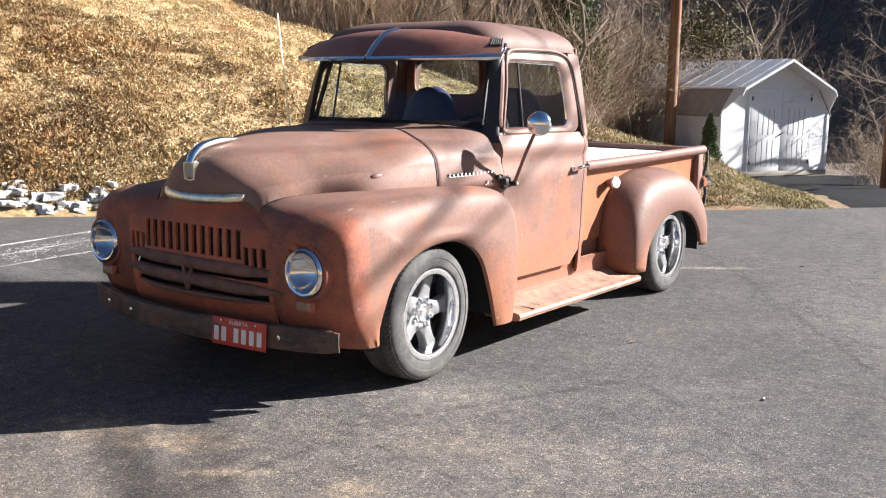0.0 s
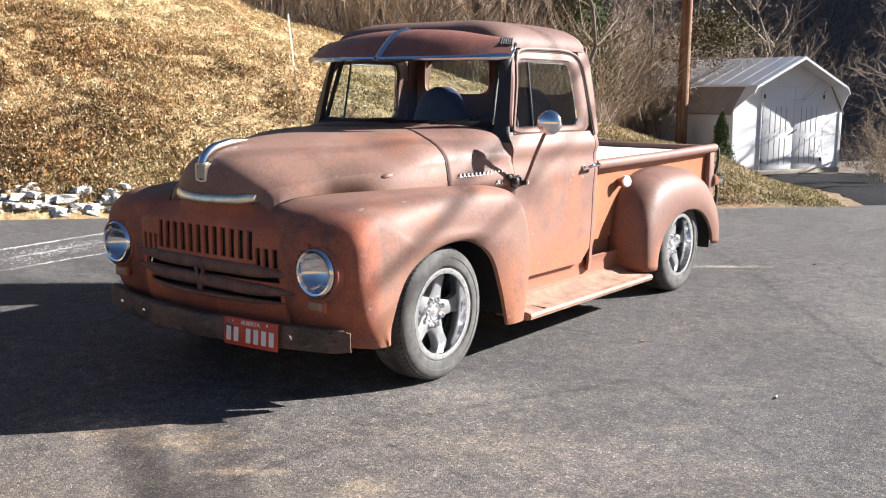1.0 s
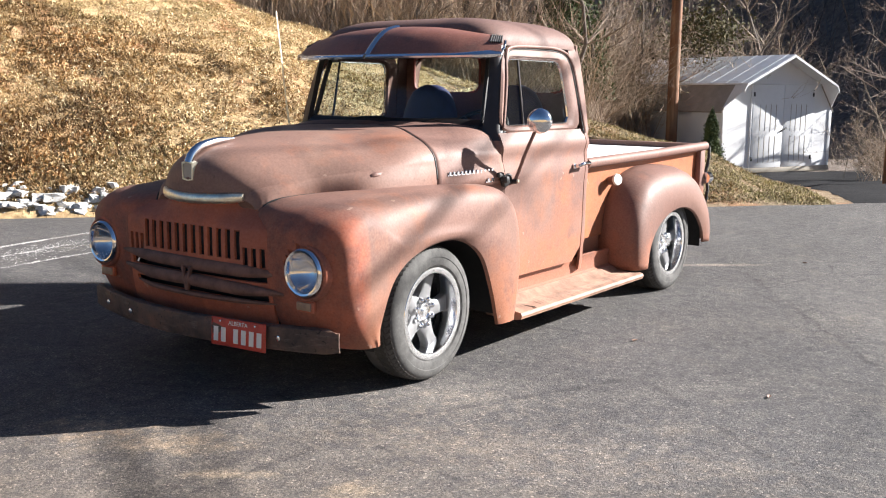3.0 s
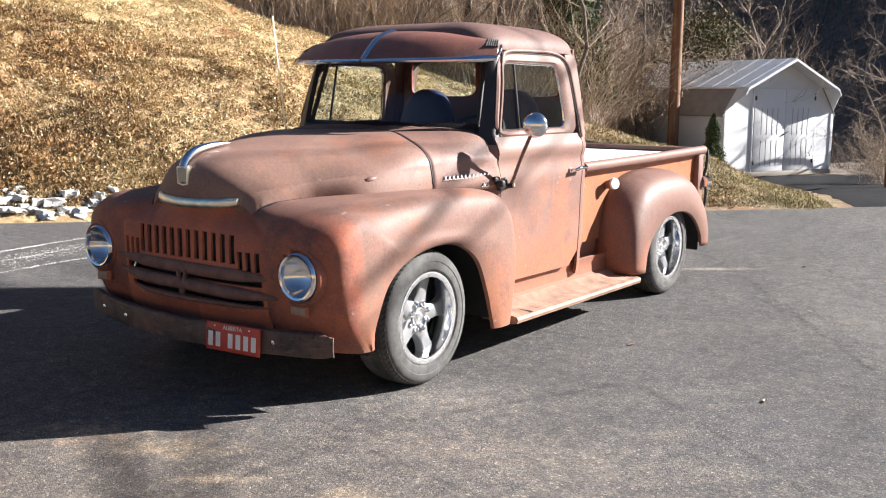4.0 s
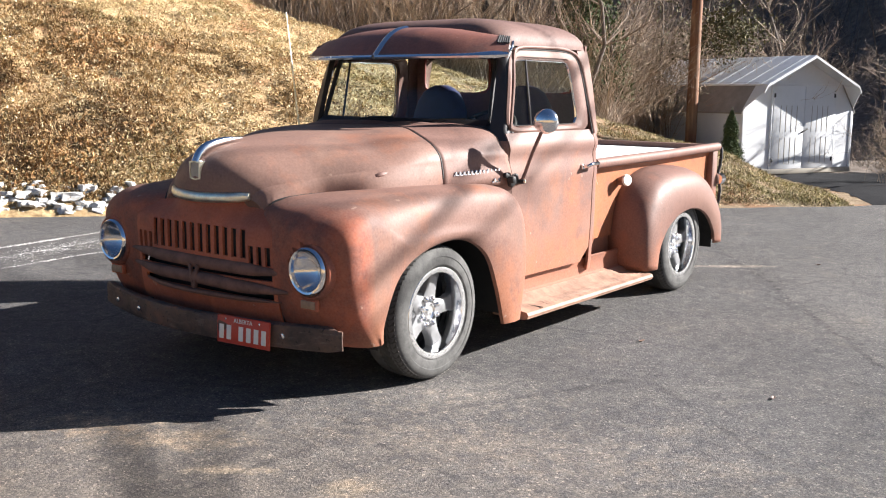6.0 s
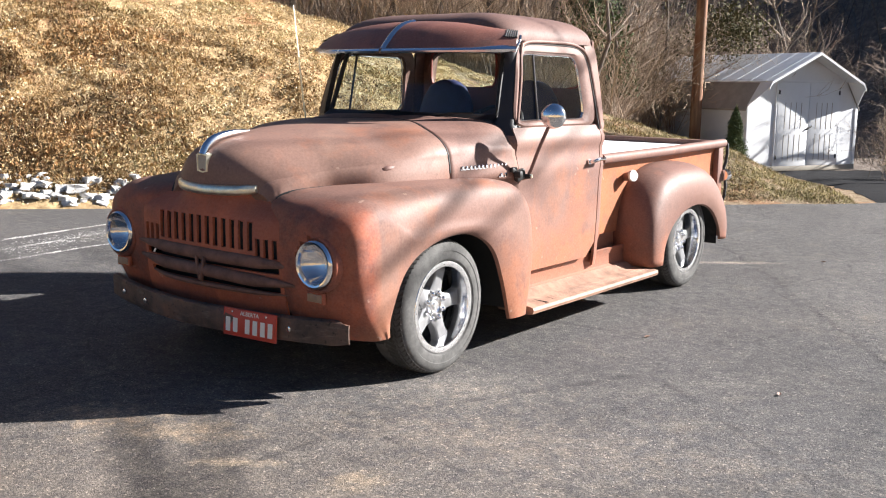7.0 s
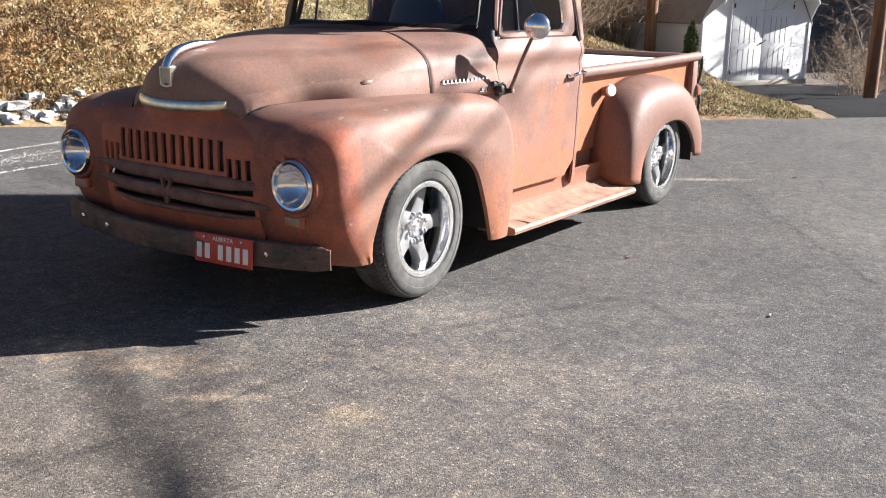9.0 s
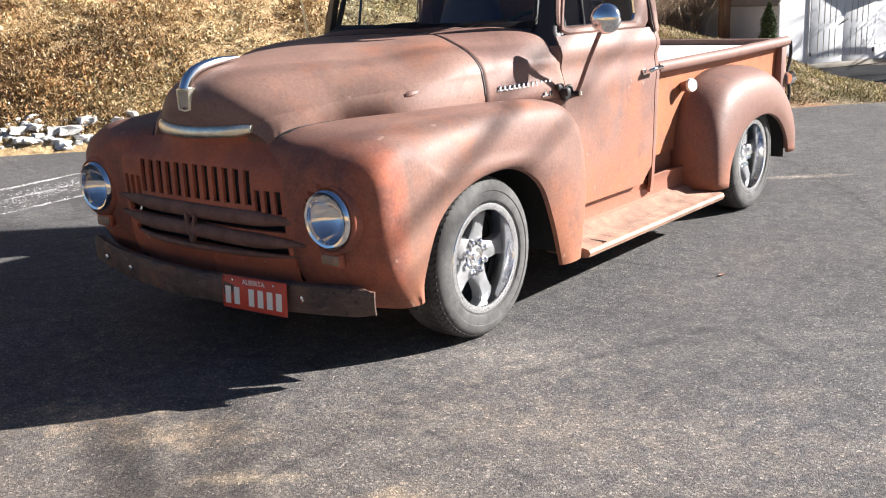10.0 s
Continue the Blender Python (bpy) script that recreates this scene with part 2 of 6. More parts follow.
for sx, sy, rx, ry, turn_, amount, tint in ((0.9, -2.0, 2.1, 1.1, 35, 0.85, (0.198, 0.17, 0.14)), (0.15, -1.38, 0.2, 0.1, 30, 0.6, (0.25, 0.215, 0.165)), (0.62, -1.3, 0.2, 0.1, 35, 0.5, (0.25, 0.215, 0.165)), (1.0, -1.42, 0.13, 0.035, 35, 0.8, (0.32, 0.28, 0.21)), (1.45, -1.27, 0.12, 0.07, 60, 0.5, (0.26, 0.225, 0.165)), (0.45, -1.4, 0.28, 0.13, 35, 0.35, (0.26, 0.225, 0.17)), (0.1, -1.5, 0.2, 0.1, 30, 0.35, (0.28, 0.23, 0.17)), (1.05, -0.1, 0.35, 0.3, 50, 0.4, (0.24, 0.225, 0.2)), (0.75, 4.05, 0.3, 0.05, 40, 0.8, (0.36, 0.31, 0.24)), (1.9, 0.6, 0.8, 0.12, 55, 0.3, (0.22, 0.21, 0.19)), (2.1, 2.6, 1.1, 0.3, 50, 0.3, (0.21, 0.2, 0.185)), (1.6, -0.6, 0.6, 0.2, 20, 0.25, (0.24, 0.21, 0.17))):
    mp = k.n("ShaderNodeMapping")
    mp.vector_type = "TEXTURE"
    mp.inputs["Location"].default_value = (sx, sy, 0)
    mp.inputs["Rotation"].default_value = (0, 0, radians(turn_))
    mp.inputs["Scale"].default_value = (rx, ry, 1)
    k.link(k.co, mp.inputs["Vector"])
    ln = k.n("ShaderNodeVectorMath")
    ln.operation = "LENGTH"
    k.link(mp.outputs[0], ln.inputs[0])
    edge_noise = k.noise(14, 5, 0.7)
    rag = k.math("ADD", ln.outputs["Value"], k.math("MULTIPLY", k.math("SUBTRACT", edge_noise, 0.5), 3.0))
    c = k.mix(k.math("MULTIPLY", k.mask(rag, 1.5, 0.2), amount), c, tuple(0.25 * max(tint) * 8.0 + 0.75 * v * 8.0 for v in tint), "MULTIPLY")
crack = k.voronoi(0.55, "DISTANCE_TO_EDGE")
wob = k.noise(5, 5, 0.7)
c = k.mix(k.math("MULTIPLY", k.mask(k.math("ADD", crack, k.math("MULTIPLY", k.math("SUBTRACT", wob, 0.5), 0.05)), 0.006, 0.0), 0.35), c, (0.03, 0.03, 0.03))
# a ragged joint where the wearing course was laid in two strips
jn = k.n("ShaderNodeVectorMath")
jn.operation = "DOT_PRODUCT"
k.link(k.co, jn.inputs[0])
jn.inputs[1].default_value = (*JOINT_N, 0)
off = k.math("ADD", k.math("SUBTRACT", jn.outputs["Value"], JOINT_D), k.math("MULTIPLY", k.math("SUBTRACT", k.noise(3.0, 6, 0.7), 0.5), 0.35))
c = k.mix(k.mask(off, -0.02, 0.03), c, (0.92, 0.925, 0.94), "MULTIPLY")
lip = k.math("MULTIPLY", k.mask(k.math("ABSOLUTE", off, 0.0), 0.03, 0.0), k.mask(k.noise(7, 4, 0.6), 0.42, 0.6))
c = k.mix(k.math("MULTIPLY", lip, 0.75), c, (0.35, 0.35, 0.36), "MULTIPLY")
coarse = k.math("MULTIPLY", k.mask(k.math("ABSOLUTE", k.math("ADD", off, 0.16), 0.0), 0.26, 0.05), 1.0)
k.color(c)
k.rough(patch, 0.6, 0.8)
lumps = k.math("MULTIPLY", k.noise(45, 3, 0.6), k.math("MULTIPLY", coarse, 5.0))
k.bump(k.math("ADD", lumps, k.math("ADD", k.math("MULTIPLY", sep.outputs[0], 0.9), k.math("MULTIPLY", grain, 1.8))), 0.55, 0.008)
M_asphalt = k.m

# darker than the lot: tree shade over the drive is in this colour
k = Mat("drive_asphalt_with_shade", 0.92, spec=0.05)
grain = k.noise(220, 3, 0.7)
patch = k.noise(0.9, 5, 0.6)
k.color(k.mix(k.mask(patch, 0.45, 0.7), k.ramp(grain, [(0.35, (0.01, 0.01, 0.011)), (0.7, (0.04, 0.04, 0.042))]), (0.03, 0.03, 0.032)))
k.bump(grain, 0.4, 0.006)
M_drive = k.m


k = Mat("dry_turf_soil", 0.95, spec=0.2)
f = k.noise(1.1, 6, 0.65)
g = k.noise(9, 6, 0.7)
c = k.ramp(g, [(0.3, (0.22, 0.135, 0.07)), (0.5, (0.43, 0.3, 0.155)), (0.7, (0.64, 0.48, 0.27))])
c = k.mix(k.math("MULTIPLY", k.mask(f, 0.52, 0.64), 0.75), c, (0.27, 0.12, 0.055))
k.color(c)
k.bump(g, 0.9, 0.06)
M_turf = k.m

k = Mat("bare_brown_slope_soil", 0.95, spec=0.2)
g = k.noise(11, 6, 0.7)
c = k.ramp(g, [(0.3, (0.12, 0.08, 0.048)), (0.5, (0.24, 0.175, 0.11)), (0.7, (0.4, 0.32, 0.21))])
k.color(k.mix(k.math("MULTIPLY", k.mask(k.noise(1.6, 4, 0.6), 0.5, 0.62), 0.6), c, (0.3, 0.15, 0.075)))
k.bump(g, 0.9, 0.05)
M_slope = k.m

k = Mat("leaf_litter", 0.95, spec=0.2)
g = k.noise(3, 7, 0.75)
k.color(k.ramp(g, [(0.3, (0.09, 0.07, 0.058)), (0.5, (0.19, 0.155, 0.13)), (0.72, (0.32, 0.27, 0.23))]))
k.bump(g, 0.8, 0.2)
M_litter = k.m


def blades(name, stops, trans=0.0):
    k = Mat(name, 0.8, spec=0.2)
    k.color(k.mix(0.35, k.ramp(k.island(), stops), k.ramp(k.noise(0.9, 4), [(0.35, stops[0][1]), (0.65, stops[-1][1])])))
    return k.m


M_grass = blades("dry_grass", [(0.0, (0.2, 0.12, 0.055)), (0.3, (0.52, 0.37, 0.18)), (0.65, (0.77, 0.6, 0.34)), (1.0, (0.9, 0.78, 0.53))])
M_weed = blades("brown_weeds", [(0.0, (0.07, 0.042, 0.018)), (0.45, (0.25, 0.14, 0.058)), (1.0, (0.56, 0.39, 0.19))])
M_dead = blades("dark_dead_stems", [(0.0, (0.045, 0.024, 0.012)), (0.5, (0.13, 0.066, 0.03)), (1.0, (0.3, 0.17, 0.08))])
M_rustleaf = blades("rusty_fallen_leaves", [(0.0, (0.2, 0.1, 0.04)), (0.5, (0.42, 0.23, 0.095)), (1.0, (0.62, 0.4, 0.2))])
M_hay = blades("grey_olive_hay", [(0.0, (0.09, 0.07, 0.035)), (0.5, (0.24, 0.19, 0.1)), (1.0, (0.48, 0.4, 0.25))])
M_green = blades("winter_green_grass", [(0.0, (0.1, 0.095, 0.03)), (0.5, (0.24, 0.21, 0.075)), (1.0, (0.46, 0.38, 0.17))])
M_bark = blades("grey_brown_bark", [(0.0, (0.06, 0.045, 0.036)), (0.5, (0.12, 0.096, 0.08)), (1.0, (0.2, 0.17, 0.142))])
# greyer copy of the bark, with distance haze put into the colour
M_farwood = blades("distant_hazy_bark", [(0.0, (0.055, 0.051, 0.053)), (0.5, (0.11, 0.104, 0.107)), (1.0, (0.22, 0.208, 0.21))])
M_twig = blades("twigs", [(0.0, (0.13, 0.09, 0.068)), (0.5, (0.3, 0.23, 0.18)), (1.0, (0.52, 0.43, 0.35))])
M_cane = blades("brown_canes", [(0.0, (0.15, 0.105, 0.07)), (0.5, (0.34, 0.255, 0.185)), (1.0, (0.58, 0.46, 0.35))])
M_pine = blades("cedar_foliage", [(0.0, (0.03, 0.048, 0.022)), (0.6, (0.07, 0.105, 0.045)), (1.0, (0.14, 0.165, 0.07))])
M_ivy = blades("olive_leaves", [(0.0, (0.04, 0.042, 0.018)), (0.5, (0.1, 0.098, 0.042)), (1.0, (0.21, 0.17, 0.09))])

k = Mat("creosoted_pole_wood", 0.75)
g = k.noise(16, 5, 0.6, stretch=(1, 1, 0.06))
k.color(k.mix(k.mask(k.noise(1.2, 3), 0.45, 0.6), k.ramp(g, [(0.3, (0.09, 0.034, 0.015)), (0.7, (0.27, 0.115, 0.05))]), k.ramp(g, [(0.3, (0.11, 0.055, 0.028)), (0.7, (0.3, 0.17, 0.09))])))
k.bump(g, 0.5, 0.01)
M_pole = k.m
M_shed = plain("white_shed_paint", (0.62, 0.63, 0.645), 0.6, 0, 0.04, 3, 0.06)
M_shedroof = plain("grey_metal_roof", (0.58, 0.6, 0.64), 0.45, 0.1, 0.1, 3, 0.03)
# brown roofing, darkened for the shade of slopes turned from the sun
M_lowroof = plain("shaded_brown_roofing", (0.25, 0.225, 0.2), 0.75, 0, 0.15, 5, 0.1)
M_rock = plain("pale_limestone", (0.52, 0.505, 0.48), 0.85, 0, 0.35, 9, 0.4)
M_gravel = blades("pale_grit", [(0.0, (0.25, 0.24, 0.22)), (0.5, (0.5, 0.49, 0.47)), (1.0, (0.78, 0.77, 0.74))])
M_tan = plain("tan_shed_trim", (0.3, 0.27, 0.22), 0.7, 0, 0.1, 6, 0.05)


# ---- building helpers ----
def part(name, bm, material, parent=None, label="", smooth=True):
    """Links a bmesh as one mesh object, under a thing or a part."""
    me = bpy.data.meshes.new(name)
    bmesh.ops.recalc_face_normals(bm, faces=bm.faces)
    bm.to_mesh(me)
    bm.free()
    me.materials.append(material)
    if smooth:
        me.shade_smooth()
        me.set_sharp_from_angle(angle=radians(38))
    ob = new(name, me)
    if parent is not None:
        ob.parent = parent
    if label:
        tagged(ob, label)
    return ob


def thing(name, label, category, place=(0, 0, 0), group="", kind=""):
    ob = new(name)
    ob.empty_display_size = 0.1
    ob.location = place
    return tagged(ob, label, category, group, kind)


def spline(ctrl, n):
    """n points on a Catmull-Rom curve through the control points, even in length."""
    p = np.array(ctrl, float)
    p = np.vstack([2 * p[0] - p[1], p, 2 * p[-1] - p[-2]])
    out = []
    for i in range(1, len(p) - 2):
        for u in np.linspace(0, 1, 24, endpoint=False):
            a, b, c_, d = p[i - 1 : i + 3]
            out.append(0.5 * (2 * b + (c_ - a) * u + (2 * a - 5 * b + 4 * c_ - d) * u * u + (3 * b - a - 3 * c_ + d) * u**3))
    out.append(p[-2])
    out = np.array(out)
    s = np.r_[0, np.cumsum(np.linalg.norm(np.diff(out, axis=0), axis=1))]
    t = np.linspace(0, s[-1], n)
    return np.stack([np.interp(t, s, out[:, j]) for j in range(p.shape[1])], 1)


def curve1(pairs):
    """A smooth function through (x, y) pairs."""
    xs = np.array([a for a, _ in pairs], float)
    ys = np.array([b for _, b in pairs], float)

    def f(x):
        i = int(np.clip(np.searchsorted(xs, x) - 1, 0, len(xs) - 2))
        h = xs[i + 1] - xs[i]
        u = min(1.0, max(0.0, (x - xs[i]) / h))
        m = lambda j: (ys[min(j + 1, len(xs) - 1)] - ys[max(j - 1, 0)]) / (xs[min(j + 1, len(xs) - 1)] - xs[max(j - 1, 0)])
        return (2 * u**3 - 3 * u * u + 1) * ys[i] + (u**3 - 2 * u * u + u) * h * m(i) + (-2 * u**3 + 3 * u * u) * ys[i + 1] + (u**3 - u * u) * h * m(i + 1)

    return f


def grid(rows, skip=None, closed=False, bm=None):
    """A surface through rows of points; skip(i, j) leaves out a cell."""
    bm = bm or bmesh.new()
    vs = [[bm.verts.new(p) for p in row] for row in rows]
    for i in range(len(vs) - 1):
        n = len(vs[i])
        for j in range(n if closed else n - 1):
            if skip and skip(i, j):
                continue
            q = [vs[i][j], vs[i][(j + 1) % n], vs[i + 1][(j + 1) % n], vs[i + 1][j]]
            try:
                bm.faces.new(q)
            except ValueError:
                pass
    return bm


def mirrored(bm, s):
    if s < 0:
        bmesh.ops.scale(bm, vec=(-1, 1, 1), verts=bm.verts)
        bmesh.ops.reverse_faces(bm, faces=bm.faces)
    return bm


def thicken(ob, d, offset=-1.0, crisp=True):
    m = ob.modifiers.new("thickness", "SOLIDIFY")
    m.thickness = d
    m.offset = offset
    m.use_even_offset = False
    if crisp:
        e = ob.modifiers.new("crisp_rim", "EDGE_SPLIT")
        e.split_angle = radians(48)
    return ob


def box(size, place=(0, 0, 0), bevel=0.005, seg=2, turn=None, bm=None):
    b = bmesh.new()
    bmesh.ops.create_cube(b, size=1)
    bmesh.ops.scale(b, vec=size, verts=b.verts)
    if bevel:
        bmesh.ops.bevel(b, geom=b.edges[:], offset=min(bevel, min(size) * 0.45), segments=seg, affect="EDGES", profile=0.5)
    if turn is not None:
        bmesh.ops.transform(b, matrix=turn, verts=b.verts)
    bmesh.ops.translate(b, vec=place, verts=b.verts)
    return join(bm, b)


def join(bm, b):
    if bm is None:
        return b
    me = bpy.data.meshes.new("tmp")
    b.to_mesh(me)
    b.free()
    bm.from_mesh(me)
    bpy.data.meshes.remove(me)
    return bm


def lathe(profile, steps=48, axis="x", bm=None, place=(0, 0, 0)):
    """Turns (along, radius) pairs round an axis."""
    rows = []
    for a in np.linspace(0, 2 * math.pi, steps, endpoint=False):
        row = []
        for h, r in profile:
            u, v = r * math.cos(a), r * math.sin(a)
            p = {"x": (h, u, v), "y": (u, h, v), "z": (u, v, h)}[axis]
            row.append(tuple(np.add(p, place)))
        rows.append(row)
    rows.append(rows[0])
    b = grid(rows)
    bmesh.ops.remove_doubles(b, verts=b.verts, dist=1e-5)
    return join(bm, b)


def tube(points, radius, sides=8, bm=None, cap=True):
    """A round bar along points; radius a number or one for each point."""
    p = [Vector([float(c) for c in q]) for q in points]
    rad = radius if hasattr(radius, "__len__") else [radius] * len(p)
    rows = []
    ref = None
    for i, q in enumerate(p):
        d = (p[min(i + 1, len(p) - 1)] - p[max(i - 1, 0)]).normalized()
        if ref is None:
            ref = Vector((0, 0, 1)) if abs(d.z) < 0.9 else Vector((1, 0, 0))
        u = d.cross(ref).normalized()
        v = d.cross(u).normalized()
        rows.append([q + float(rad[i]) * (math.cos(a) * u + math.sin(a) * v) for a in np.linspace(0, 2 * math.pi, sides, endpoint=False)])
    b = bm or bmesh.new()
    vs = [[b.verts.new(c) for c in row] for row in rows]
    for i in range(len(vs) - 1):
        for j in range(sides):
            b.faces.new((vs[i][j], vs[i][(j + 1) % sides], vs[i + 1][(j + 1) % sides], vs[i + 1][j]))
    if cap:
        b.faces.new(vs[0])
        b.faces.new(vs[-1][::-1])
    return b


def rounded(y0, y1, z0, z1, r, n=40, top_shift=(0.0, 0.0)):
    """n points of a rounded four-sided outline in (y, z); top_shift moves its upper corners in y."""
    c = [(y0, z0), (y1, z0), (y1 + top_shift[1], z1), (y0 + top_shift[0], z1)]
    pts = []
    for i in range(4):
        a, b, d = (np.array(c[i - 1], float), np.array(c[i], float), np.array(c[(i + 1) % 4], float))
        u, v = (a - b) / np.linalg.norm(a - b), (d - b) / np.linalg.norm(d - b)
        s, e = b + u * r, b + v * r
        for q in np.linspace(0, 1, 8):
            pts.append((1 - q) ** 2 * s + 2 * q * (1 - q) * b + q * q * e)
    pts = np.array(pts + [pts[0]])
    s = np.r_[0, np.cumsum(np.linalg.norm(np.diff(pts, axis=0), axis=1))]
    t = np.linspace(0, s[-1], n, endpoint=False)
    return np.stack([np.interp(t, s, pts[:, j]) for j in range(2)], 1)


def fast_mesh(name, verts, faces, material, kind="stuff", label="", category="", smooth=False):
    me = bpy.data.meshes.new(name)
    me.from_pydata(verts, [], faces)
    me.materials.append(material)
    if smooth:
        me.shade_smooth()
    return tagged(new(name, me), label, category, kind=kind)


# ---- the pickup: x to its driver's side, y to its tail, front axle at y = 0 ----
truck = thing("pickup_truck", "rusty red-brown vintage step-side pickup with chrome visor, parked on asphalt", "pickup truck")

FRONT_Y = curve1([(0.26, -0.665), (0.40, -0.705), (0.60, -0.728), (0.74, -0.734), (0.81, -0.724), (0.852, -0.695), (0.882, -0.64), (0.905, -0.55), (0.93, -0.40)])


def smooth01(v):
    v = min(1.0, max(0.0, v))
    return v * v * (3 - 2 * v)


# the hood's lower edge, where the fenders meet it
EDGE = [(0.36, -0.66, 0.833), (0.368, -0.645, 0.868), (0.382, -0.62, 0.889), (0.41, -0.56, 0.905), (0.455, -0.43, 0.915), (0.53, -0.31, 0.925), (0.605, -0.19, 0.932), (0.655, -0.06, 0.934), (0.69, 0.09, 0.93), (0.712, 0.26, 0.922), (0.722, 0.56, 0.915)]
EDGE_X = curve1([(y, x) for x, y, z in EDGE])
EDGE_Z = curve1([(y, z) for x, y, z in EDGE])


def front_fender(s):
    n = 96
    outer = spline([(-0.60, 0.275), (-0.665, 0.37), (-0.706, 0.48), (-0.728, 0.60), (-0.734, 0.74), (-0.724, 0.81), (-0.695, 0.852), (-0.64, 0.882), (-0.55, 0.905), (-0.36, 0.922), (-0.1, 0.932), (0.15, 0.93), (0.4, 0.918), (0.58, 0.895), (0.68, 0.83), (0.725, 0.70), (0.73, 0.45), (0.685, 0.19)], n)
    opening = spline([(-0.475, 0.285), (-0.435, 0.40), (-0.345, 0.555), (-0.19, 0.655), (0.02, 0.695), (0.2, 0.675), (0.345, 0.585), (0.435, 0.42), (0.52, 0.19)], n)
    mid = np.array([0.05, 0.45])
    rows = []
    # share of the way out, inset on top, in front and behind
    shape = [(0, 0, 0, 0), (0.2, 0.002, 0.0, 0.0), (0.4, 0.005, 0.001, 0.0), (0.57, 0.010, 0.007, 0.0), (0.667, 0.016, 0.019, 0.002), (0.765, 0.026, 0.034, 0.006), (0.864, 0.046, 0.051, 0.012), (0.938, 0.08, 0.069, 0.023), (0.98, 0.13, 0.092, 0.034), (1.0, 0.19, 0.126, 0.045)]
    for k_, it, jf, jb in spline(shape, 30):
        row = []
        for y, z in outer:
            top = smooth01((z - 0.775) / 0.085) if y < 0.3 else 1.0
            seam = 0.50 * (1 - top) + (EDGE_X(max(y, -0.66)) - 0.008) * top
            near = max(0.0, 1 - k_ / 0.3) ** 2
            xx = seam + (0.9 - seam) * k_
            w = smooth01((z - 0.35) / 0.5)
            yy = y + (jf if y < 0.05 else -jb) * smooth01(abs(y - 0.05) / 0.5)
            yy += 0.05 * near * top * smooth01((-0.55 - y) / 0.12)
            w *= 1 - 0.5 * smooth01((-0.42 - y) / 0.2)
            dip = (EDGE_Z(y) - 0.006 - z) * near * top if y > -0.64 else 0.0
            row.append((xx, yy, z - it * w + dip))
        rows.append(row)
    last = rows[-1]
    for u, dx in ((0.3, 0.006), (0.6, 0.006), (0.85, 0.0), (0.97, -0.008), (1.0, -0.02)):
        rows.append([(last[i][0] + dx, (1 - u) * last[i][1] + u * opening[i][0], (1 - u) * last[i][2] + u * opening[i][1]) for i in range(n)])
    fb = grid(rows)
    for v in fb.verts:
        far_out = math.hypot(v.co.x - 0.705, v.co.z - 0.622)
        if v.co.y < -0.6 and far_out < 0.103:
            v.co.y += 0.09
    ob = part("front_fender", mirrored(fb, s), M_fender, truck, "faded brown front fender with bare rust patches")
    thicken(ob, 0.012, -1)
    # pressed seam between the fender and the front panel
    ln = [(x_, y_, z_) for x_, y_, z_ in (np.array(rows[21]))[2:13]]
    part("fender_seam", mirrored(tube(ln, 0.0022, 6), s), M_grillebar, ob)
    # dark liner behind the opening
    liner = [[(x, 0.05 + 0.50 * math.cos(a), 0.28 + 0.47 * math.sin(a)) for a in np.linspace(-0.1, math.pi + 0.1, 20)] for x in (0.86, 0.45)]
    part("wheel_liner", mirrored(grid(liner), s), M_black, ob)
    return ob


fenders = [front_fender(1), front_fender(-1)]

# grille panel with its slots
slots = []
for i in range(12):
    xc = -0.319 + 0.058 * i
    slots.append((xc - 0.0165, xc + 0.0165, 0.64, 0.775))
for i in range(3):
    for sg in (-1, 1):
        xc = sg * (0.366 + 0.048 * i)
        slots.append((xc - 0.014, xc + 0.014, 0.612, 0.70))
slots.append((-0.47, 0.48, 0.545, 0.578))
slots.append((-0.44, 0.48, 0.455, 0.486))
xs = sorted({round(v, 4) for a in slots for v in a[:2]} | {round(v, 4) for v in np.linspace(-0.5, 0.5, 27)})
zs = sorted({round(v, 4) for a in slots for v in a[2:]} | {0.27, 0.3, 0.35, 0.4, 0.67, 0.73, 0.80, 0.82, 0.84, 0.855, 0.868, 0.88, 0.892, 0.902})


def nose_y(x):
    """The nose's bow in plan, at the height of the chrome strip."""
    ax = abs(x)
    return -0.752 + 0.086 * (min(ax, 0.275) / 0.275) ** 2 + 0.06 * max(0.0, ax - 0.275)


def panel_y(x, z):
    w = (1 - (x / 0.52) ** 2) * smooth01((z - 0.3) / 0.3)
    flat = FRONT_Y(z) * (1 - w) + min(FRONT_Y(z), -0.742) * w - 0.024 * (1 - (x / 0.5) ** 4)
    up = smooth01((z - 0.765) / 0.125)
    return flat * (1 - up) + (nose_y(x) + 0.012) * up


rows = [[(x, panel_y(x, z), z) for x in xs] for z in zs]


def in_slot(i, j):
    x, z = (xs[j] + xs[j + 1]) / 2, (zs[i] + zs[i + 1]) / 2
    return any(a < x < b and c_ < z < d for a, b, c_, d in slots) or (abs(x) > 0.35 and z > 0.848) or (abs(x) > 0.29 and z > 0.89)


panel = part("grille_panel", grid(rows, in_slot), M_front, truck, "rust-brown slotted grille panel")
thicken(panel, 0.014, -1)
# black sheet close behind the slots stands in for the shade inside
part("grille_backing", box((0.92, 0.03, 0.42), (0, -0.655, 0.6)), M_black, panel)


